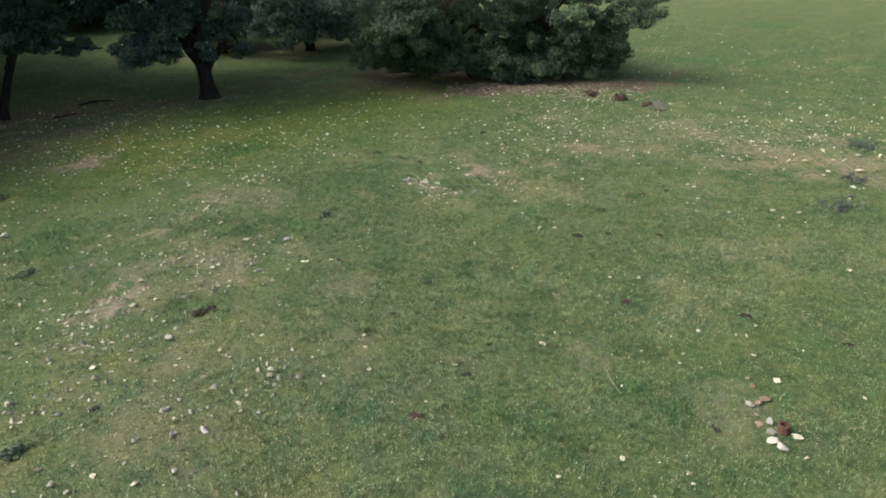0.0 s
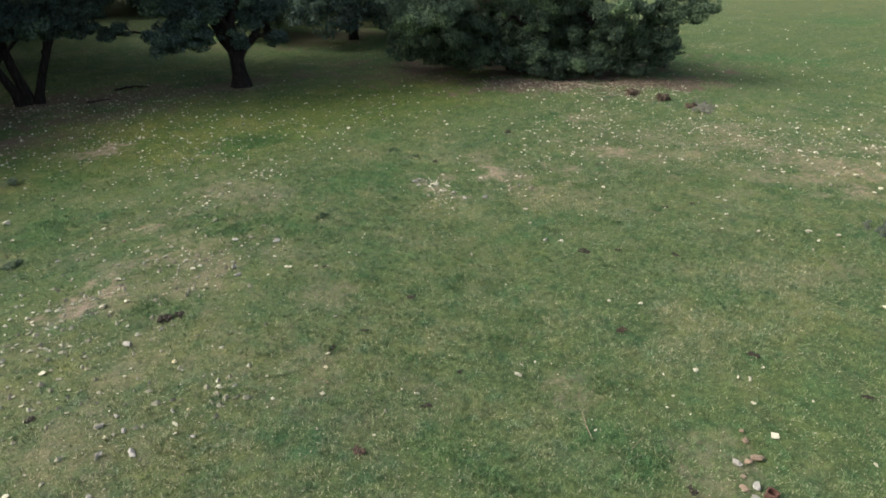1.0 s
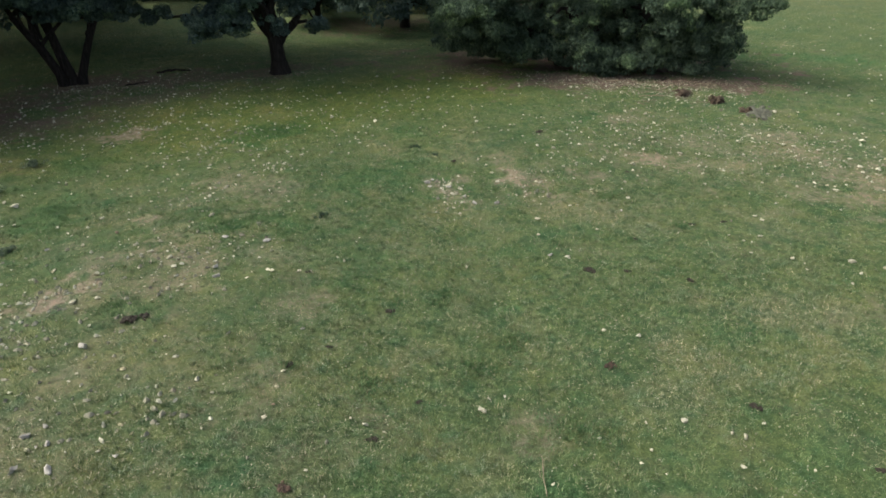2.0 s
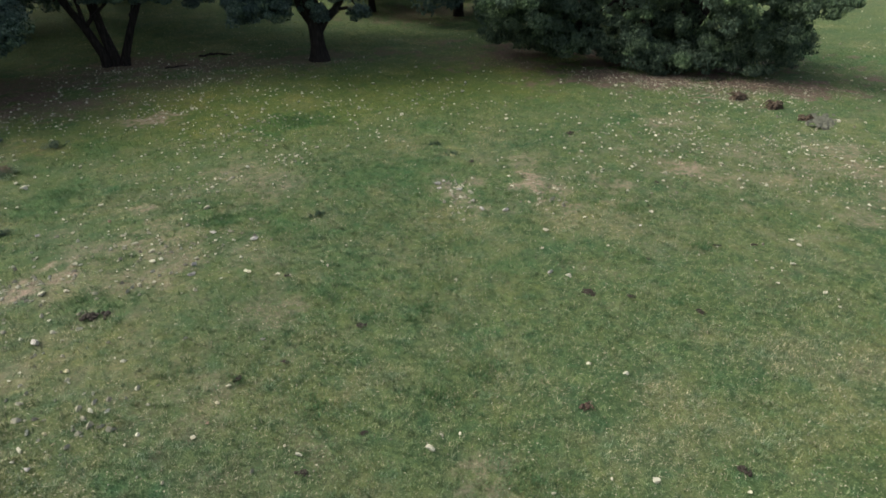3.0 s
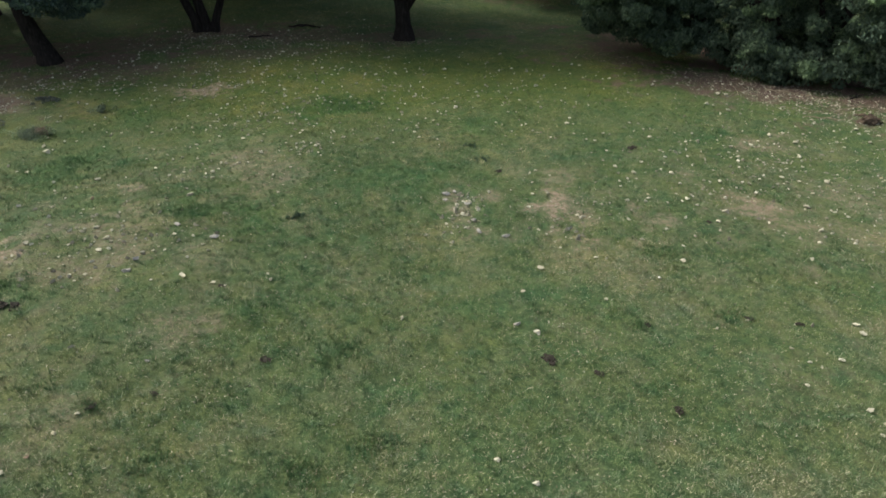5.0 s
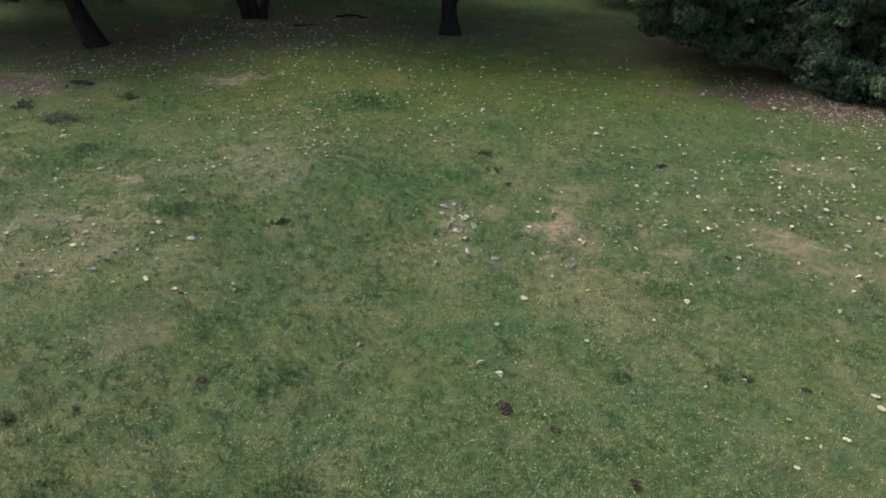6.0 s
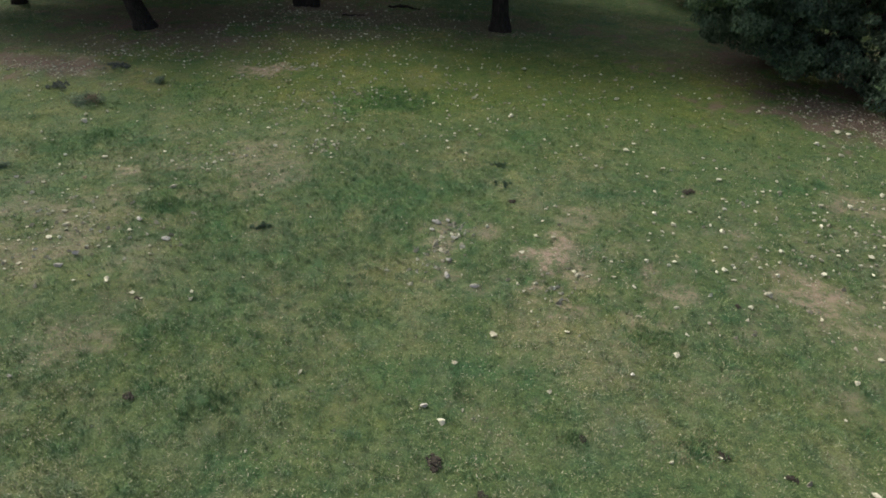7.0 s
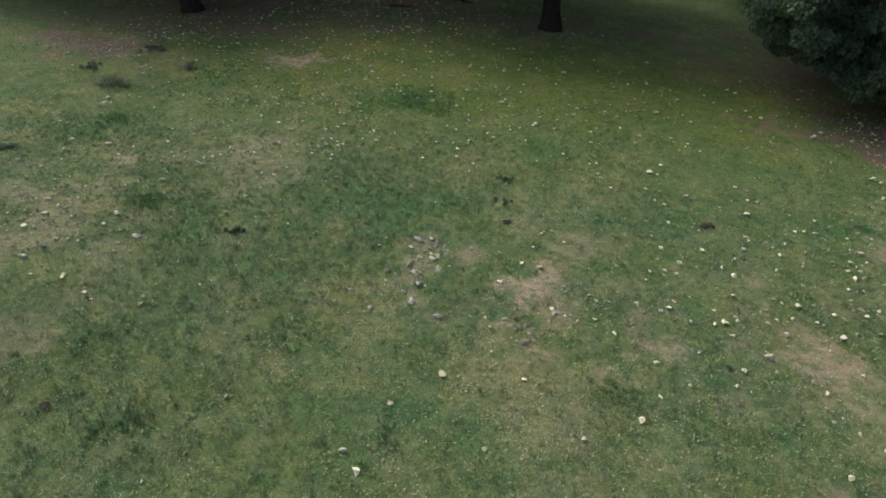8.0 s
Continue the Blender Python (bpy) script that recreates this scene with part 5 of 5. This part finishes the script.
def scatter_stones(name, label, spots, seed, low, high, mat=None):
    """Many small stones in one mesh; each spot is centre, half widths, turn, count."""
    rng = np.random.default_rng(seed)
    xs, ys = [], []
    for cx, cy, rx, ry, turn, count in spots:
        u, v = rng.normal(0, 0.5, count) * rx, rng.normal(0, 0.5, count) * ry
        c, s = math.cos(radians(turn)), math.sin(radians(turn))
        xs.append(cx + u * c - v * s)
        ys.append(cy + u * s + v * c)
    x, y = np.concatenate(xs), np.concatenate(ys)
    n = len(x)
    size = low + (high - low) * rng.uniform(0, 1, n) ** 2.2
    base = np.array([(-1, 0, 0), (-0.3, -0.9, 0), (0.8, -0.6, 0), (1, 0.4, 0), (0.1, 1, 0), (-0.8, 0.7, 0), (-0.4, 0.1, 0.75), (0.45, -0.1, 0.65)], float)
    quads = [(0, 1, 6, 5), (1, 2, 7, 6), (2, 3, 4, 7), (4, 5, 6, 7)]
    v = np.repeat(base[None], n, 0) * rng.uniform(0.7, 1.3, (n, 8, 3))
    turn = rng.uniform(0, 6.28, n)
    c, s = np.cos(turn)[:, None], np.sin(turn)[:, None]
    slim = rng.uniform(0.45, 0.9, n)[:, None]
    px, py = v[:, :, 0] * 0.5, v[:, :, 1] * 0.5 * slim
    out = np.stack([x[:, None] + (px * c - py * s) * size[:, None], y[:, None] + (px * s + py * c) * size[:, None],
                    height(x, y)[:, None] + 0.014 + v[:, :, 2] * 0.50 * size[:, None]], 2).reshape(-1, 3)
    faces = (np.arange(n)[:, None, None] * 8 + np.array(quads)[None]).reshape(-1, 4)
    return tagged(new(name, mesh_from(name, out, faces, mat or RUBBLE)), label, "stones", kind="stuff")


scatter_stones("scattered_stones", "small pale stones scattered over the meadow", [
    (10, 39, 14, 6, 0, 520), (13.2, 28.7, 1.3, 0.9, 0, 40), (9.3, 26.8, 2.2, 1.0, 10, 30), (12.0, 33.0, 3.4, 2.4, 40, 130), (5, 21, 5, 4, 0, 110), (8, 21.5, 3, 2, 20, 60), (20, 36, 12, 6, 0, 220),
    (28, 23, 7, 7, 0, 90), (3.5, 15, 5, 5, 0, 140), (9, 45, 10, 4, 0, 260), (10, 49, 9, 4, 0, 200)], 101, 0.07, 0.20)
scatter_stones("field_pebbles", "small pale stones strewn over the worn pasture", [
    (34, 24, 9, 5, -38, 620), (36, 18, 9, 5, -45, 850), (42, 11, 9, 6, -45, 850), (36.0, 32.0, 7.0, 2.6, -42, 800), (38.5, 28.0, 4.0, 2.5, -42, 160), (60, 40, 45, 45, 0, 500)], 102, 0.04, 0.16)
scatter_stones("far_stones", "pale stones and dry stalks far out on the pasture", [(58, 44, 34, 34, 0, 520), (50, 24, 20, 20, 0, 350)], 107, 0.07, 0.24)
scatter_stones("stony_rubble", "grey rubble and pale pebbles on bare ground", [(-2.2, 35.6, 3.2, 1.4, 0, 420), (-0.5, 38.6, 4.0, 1.2, 0, 220), (8.4, 38.1, 2.2, 0.9, 0, 120), (6.5, 48.3, 2.2, 0.6, 0, 90)], 106, 0.04, 0.16)
scatter_stones("path_rubble", "grey and pale rubble on a worn track", [(18.1, 22.0, 0.7, 1.5, -20, 60), (3.0, 18.4, 1.9, 0.9, -45, 56), (1.5, 16.0, 1.6, 1.1, -40, 50), (5.6, 13.6, 1.4, 1.0, 0, 30), (18.7, 23.4, 0.5, 0.8, -30, 24), (4.0, 20.3, 1.4, 0.8, 20, 40), (21.4, 21.2, 1.2, 1.4, 0, 36)], 104, 0.07, 0.22)
scatter_stones("gravel_chips", "tiny pale chips and straw bits in the turf", [(14, 18, 22, 18, 0, 5200), (21.3, 21.4, 2, 2.4, 0, 160), (4, 20, 3, 2, 20, 200), (18.1, 22.2, 1.0, 1.6, 0, 140), (22.4, 22.4, 1.6, 1.2, 0, 200), (27.6, 22.6, 1.8, 1.5, 0, 240), (7.8, 21.2, 2.2, 1.6, 20, 260), (9.5, 25.6, 2.6, 1.2, 0, 180)], 103, 0.015, 0.06)


# ---------------------------------------------------------------- dung, stumps, scrub, dead wood
def leaf_litter(spots, seed):
    """Curled dead leaves and bits of bark on the bare earth; each spot is centre, half widths, turn, count."""
    rng = np.random.default_rng(seed)
    xs, ys = [], []
    for cx, cy, rx, ry, turn, count in spots:
        u, v = rng.normal(0, 0.5, count) * rx, rng.normal(0, 0.5, count) * ry
        c, s = math.cos(radians(turn)), math.sin(radians(turn))
        xs.append(cx + u * c - v * s)
        ys.append(cy + u * s + v * c)
    x, y = np.concatenate(xs), np.concatenate(ys)
    n = len(x)
    long, half, turn, lift = rng.uniform(0.03, 0.10, n), rng.uniform(0.012, 0.035, n), rng.uniform(0, 6.28, n), rng.uniform(-0.02, 0.04, n)
    c, s, z = np.cos(turn), np.sin(turn), height(x, y) + 0.03
    p0, p2 = np.stack([x - c * long, y - s * long, z + lift], 1), np.stack([x + c * long, y + s * long, z - lift], 1)
    p1, p3 = np.stack([x - s * half, y + c * half, z - 0.012], 1), np.stack([x + s * half, y - c * half, z - 0.012], 1)
    me = mesh_from("leaf_litter", np.stack([p0, p3, p2, p1], 1).reshape(-1, 3), np.arange(4 * n).reshape(-1, 4), LITTER)
    tagged(new("leaf_litter", me), "brown and pale dead leaves on bare earth", "leaf litter", kind="stuff")


leaf_litter([(39.5, 31.3, 6.5, 2.4, -36, 2000), (35.0, 34.5, 4.5, 2.0, -48, 1200), (44.0, 28.5, 4.0, 1.8, -36, 500), (30.5, 40.5, 3.0, 1.5, -50, 350),
             (8.0, 47.0, 7.0, 2.5, 0, 900), (0.0, 42.0, 5.0, 2.5, 0, 600), (18.5, 45.6, 3.0, 1.0, 0, 300), (22.0, 80.0, 8.0, 5.0, 0, 700)], 410)


def dung_pile(x, y, size, seed, mat=DUNG, label="dark dried dung lying in the grass"):
    rng = np.random.default_rng(seed)
    bm = bmesh.new()
    for _ in range(30):
        r = size * rng.uniform(0.06, 0.15)
        dx, dy = np.clip(rng.normal(0, 0.22, 2), -0.34, 0.34) * size
        m = Matrix.Translation((dx * 1.2, dy * 0.75, 0.02 + r * 0.4)) @ Matrix.Diagonal((1, rng.uniform(0.7, 1.2), 0.6, 1))
        bmesh.ops.create_icosphere(bm, subdivisions=1, radius=r, matrix=m)
    for v in bm.verts:
        v.co += Vector(rng.normal(0, size * 0.012, 3))
    ob = part("dung", bm, mat)
    ob.location = (x, y, ground_z(x, y))
    ob.rotation_euler = (0, 0, rng.uniform(0, 3))
    return tagged(ob, label, "dung", "dung piles")


for i, (x, y, size) in enumerate((
        (19.08, 14.60, 0.43), (20.06, 13.92, 0.26), (21.37, 12.52, 0.28), (12.49, 15.41, 0.30), (9.09, 13.97, 0.24), (6.02, 17.82, 0.65),
        (11.36, 11.38, 0.20), (21.98, 15.63, 0.20), (24.77, 15.68, 0.26), (9.87, 10.71, 0.26), (18.21, 7.54, 0.30), (18.79, 4.92, 0.28),
        (12.92, 5.53, 0.26), (26.03, 26.92, 0.44), (2.17, 15.05, 0.26), (25.99, 15.27, 0.24), (10.26, 14.32, 0.20), (11.13, 18.50, 0.20),
        (20.24, 25.34, 0.34), (26.21, 20.69, 0.20),
        )):
    dung_pile(x, y, size, 200 + i)
for i, (x, y, size) in enumerate((
        (16.30, 10.41, 0.34), (7.73, 10.11, 0.36),
        )):
    dung_pile(x, y, size, 240 + i, RED_EARTH, "crumbled red-brown dung lying in the grass")


def stump(name, label, x, y, radius, tall, mat, seed):
    rng = np.random.default_rng(seed)
    bm = bmesh.new()
    rings, sides = [], 20
    for k, (r, z) in enumerate(((1.12, -0.08), (1.03, 0.15), (1.0, 0.55), (1.0, 0.9), (0.95, 1.0), (0.74, 0.98), (0.66, 0.45))):
        ring = []
        for s in range(sides):
            a = 2 * math.pi * s / sides
            ragged = 1 + 0.05 * math.sin(3 * a + seed) + rng.uniform(-0.04, 0.04)
            up = z * tall + (0.07 * tall * math.sin(2 * a + seed * 2) if k in (3, 4, 5) else 0)
            ring.append(bm.verts.new((math.cos(a) * radius * r * ragged, math.sin(a) * radius * r * ragged, up)))
        rings.append(ring)
    for a, b in zip(rings, rings[1:]):
        for s in range(sides):
            bm.faces.new((a[s], a[(s + 1) % sides], b[(s + 1) % sides], b[s]))
    bm.faces.new(rings[-1])
    ob = part(name, bm, mat)
    ob.location = (x, y, ground_z(x, y))
    return tagged(ob, label, "stump")


stump("post_stump", "short red-brown stump within a ring of white stones", 13.98, 4.44, 0.13, 0.21, RUST, 3)
def root_stump(label, x, y, wide, tall, seed):
    """A broken stump: a ragged low core and roots that spread from it."""
    rng = np.random.default_rng(seed)
    root = new("tree_stump")
    root.location = (x, y, ground_z(x, y))
    tagged(root, label, "stump")
    bm = bmesh.new()
    bmesh.ops.create_icosphere(bm, subdivisions=3, radius=1.0)
    for v in bm.verts:
        n = noise.noise(v.co * 1.7 + Vector((seed, 0, 0))) * 0.5 + noise.noise(v.co * 4.5 + Vector((0, seed, 0))) * 0.4
        v.co *= 1 + n
        v.co = Vector((v.co.x * wide * 0.42, v.co.y * wide * 0.30, max(v.co.z, -0.1) * tall * 0.9))
    part("core", bm, STUMP, root)
    for i in range(9):
        a, r = rng.uniform(0, 6.28), wide * rng.uniform(0.45, 0.8)
        top = (math.cos(a) * wide * 0.15, math.sin(a) * wide * 0.12, tall * rng.uniform(0.4, 0.8))
        end = (math.cos(a) * r, math.sin(a) * r * 0.7, rng.uniform(-0.03, tall * 0.6))
        pts = limb_line(top, end, seed * 10 + i, 0.18, 5, 0.06)
        tube("root", pts, np.linspace(wide * 0.09, 0.015, len(pts)), STUMP, root, 7, seed + i, 0.15)


root_stump("low dark-brown broken stump with spreading roots", 38.7, 26.95, 0.95, 0.42, 5)
root_stump("low grey-brown broken stump at the thicket's edge", 38.05, 28.9, 1.1, 0.36, 8)
root_stump("low charred stump beside grey ash", 38.7, 24.9, 0.7, 0.22, 9)


def ash_patch(x, y, rx, ry, seed):
    rng = np.random.default_rng(seed)
    bm = bmesh.new()
    bmesh.ops.create_grid(bm, x_segments=34, y_segments=34, size=1.0)
    for v in bm.verts:
        r = math.hypot(v.co.x, v.co.y) * (1 + 0.9 * noise.noise(v.co * 2.6 + Vector((seed, 0, 0))))
        dome = (0.8 - r ** 2) * 0.13 + 0.05 * noise.noise(v.co * 6.0) + rng.uniform(-0.02, 0.02)
        v.co = Vector((v.co.x * rx * 1.3, v.co.y * ry * 1.3, max(dome, -0.12)))
    ob = part("ash_mound", bm, ASH)
    ob.location = (x, y, ground_z(x, y))
    ob.rotation_euler = (0, 0, 0.6)
    return tagged(ob, "low mound of grey ash in the grass", "ash mound")


ash_patch(39.3, 24.5, 1.1, 0.55, 4)


def scrub(x, y, wide, tall, label, seed, mat=SCRUB_LEAF, dead_spots=(), clumps=46):
    rng = np.random.default_rng(seed)
    root = new("low_shrub")
    root.location = (x, y, ground_z(x, y))
    tagged(root, label, "shrub", "low shrubs")
    places = [(rng.normal(0, 0.24) * wide, rng.normal(0, 0.17) * wide, tall * rng.uniform(0.10, 0.5), tall * rng.uniform(0.25, 0.45)) for _ in range(clumps)]
    for i in range(3):
        g = places[i]
        pts = limb_line((0, 0, -0.05), g[:3], seed + i, 0.05, 4)
        tube("stem", pts, np.linspace(0.012, 0.004, len(pts)), BARK, root, 5, seed + i)
    v, f, tone, dead = crown_arrays(places, 60, 0.055, seed, -0.2, dead_spots)
    leaves = new("foliage", mesh_from("foliage", v, f, mat, False, {"tone": tone, "dead": dead}))
    leaves.parent = root


scrub(1.78, 32.0, 1.5, 0.50, "low dark heathery shrub in the grass", 301, SCRUB_LEAF, [(0.25, 0.05, 0.3, 0.35)])
scrub(3.78, 34.8, 0.8, 0.42, "small grey-green shrub in the grass", 302, clumps=14)
scrub(39.0, 11.9, 2.2, 0.30, "flat grey-green shrub on the stony pasture", 311, GREY_LEAF, clumps=40)
scrub(29.7, 9.35, 1.7, 0.28, "flat grey-green shrub on the stony pasture", 312, GREY_LEAF, clumps=34)
scrub(33.6, 10.4, 1.5, 0.22, "flat grey-green shrub on the stony pasture", 313, GREY_LEAF, clumps=26)
scrub(0.45, 14.7, 0.42, 0.22, "small dark shrub in the stony grass", 304)
scrub(0.8, 36.5, 1.3, 0.25, "flat grey-green shrub on bare ground", 305, GREY_LEAF, clumps=24)
scrub(-0.5, 33.4, 1.3, 0.22, "flat grey-green shrub in the grass", 306, GREY_LEAF, clumps=22)
scrub(2.74, 25.0, 0.7, 0.24, "small dark blue-green shrub in the grass", 307, clumps=20)
scrub(13.0, 22.4, 0.6, 0.14, "low dark tuft of rank grass", 308, BUSH_LEAF, clumps=12)
scrub(19.7, 28.1, 0.5, 0.14, "low dark tuft of rank grass", 309, BUSH_LEAF, clumps=10)
scrub(19.9, 26.6, 0.6, 0.12, "low dark tuft of rank grass", 310, BUSH_LEAF, clumps=10)


def dead_branch(label, x, y, turn, long, thick, seed, forks=2, mat=DEADWOOD):
    rng = np.random.default_rng(seed)
    root = new("dead_branch")
    root.location = (x, y, ground_z(x, y) + thick)
    root.rotation_euler = (0, 0, radians(turn))
    tagged(root, label, "branch", "fallen branches")
    line = limb_line((-long / 2, 0, 0), (long / 2, 0, 0.02), seed, 0.02, 7, 0.014)
    tube("stick", line, np.linspace(thick, thick * 0.45, len(line)), mat, root, 7, seed)
    for k in range(forks):
        p = line[2 + k * 2]
        q = p + np.array((long * 0.28, long * rng.uniform(-0.25, 0.25), 0.03))
        pts = limb_line(p, q, seed + k + 1, 0.04, 4)
        tube("twig", pts, np.linspace(thick * 0.6, thick * 0.2, len(pts)), mat, root, 6, seed + k)


dead_branch("thin pale forked stick in the grass", 12.6, 8.2, 60, 1.1, 0.012, 401)
dead_branch("short pale stick in the grass", 13.1, 7.1, 10, 0.5, 0.012, 402, 0)
dead_branch("pale fallen branch at the thicket's edge", 36.3, 29.6, -20, 1.8, 0.024, 403)
dead_branch("brown fallen branch below the thicket", 36.2, 33.4, -35, 3.2, 0.03, 404, 3)
dead_branch("thin brown fallen twig below the thicket", 38.6, 30.6, 12, 1.5, 0.022, 408, 2)
dead_branch("thin brown fallen twig below the thicket", 41.2, 30.0, -48, 1.2, 0.020, 409, 1)
dead_branch("thin dark fallen twig below the thicket", 39.8, 32.2, 30, 1.4, 0.028, 411, 2, BARK)
dead_branch("dark fallen branch under the trees", 12.5, 50.5, -15, 2.2, 0.08, 405, 2, BARK)
dead_branch("dark fallen branch under the trees", 9.8, 47.8, 5, 1.4, 0.05, 406, 1, BARK)
dead_branch("dark fallen log lying far back in the wood", 18.0, 75.0, -8, 4.2, 0.16, 407, 1, BARK)
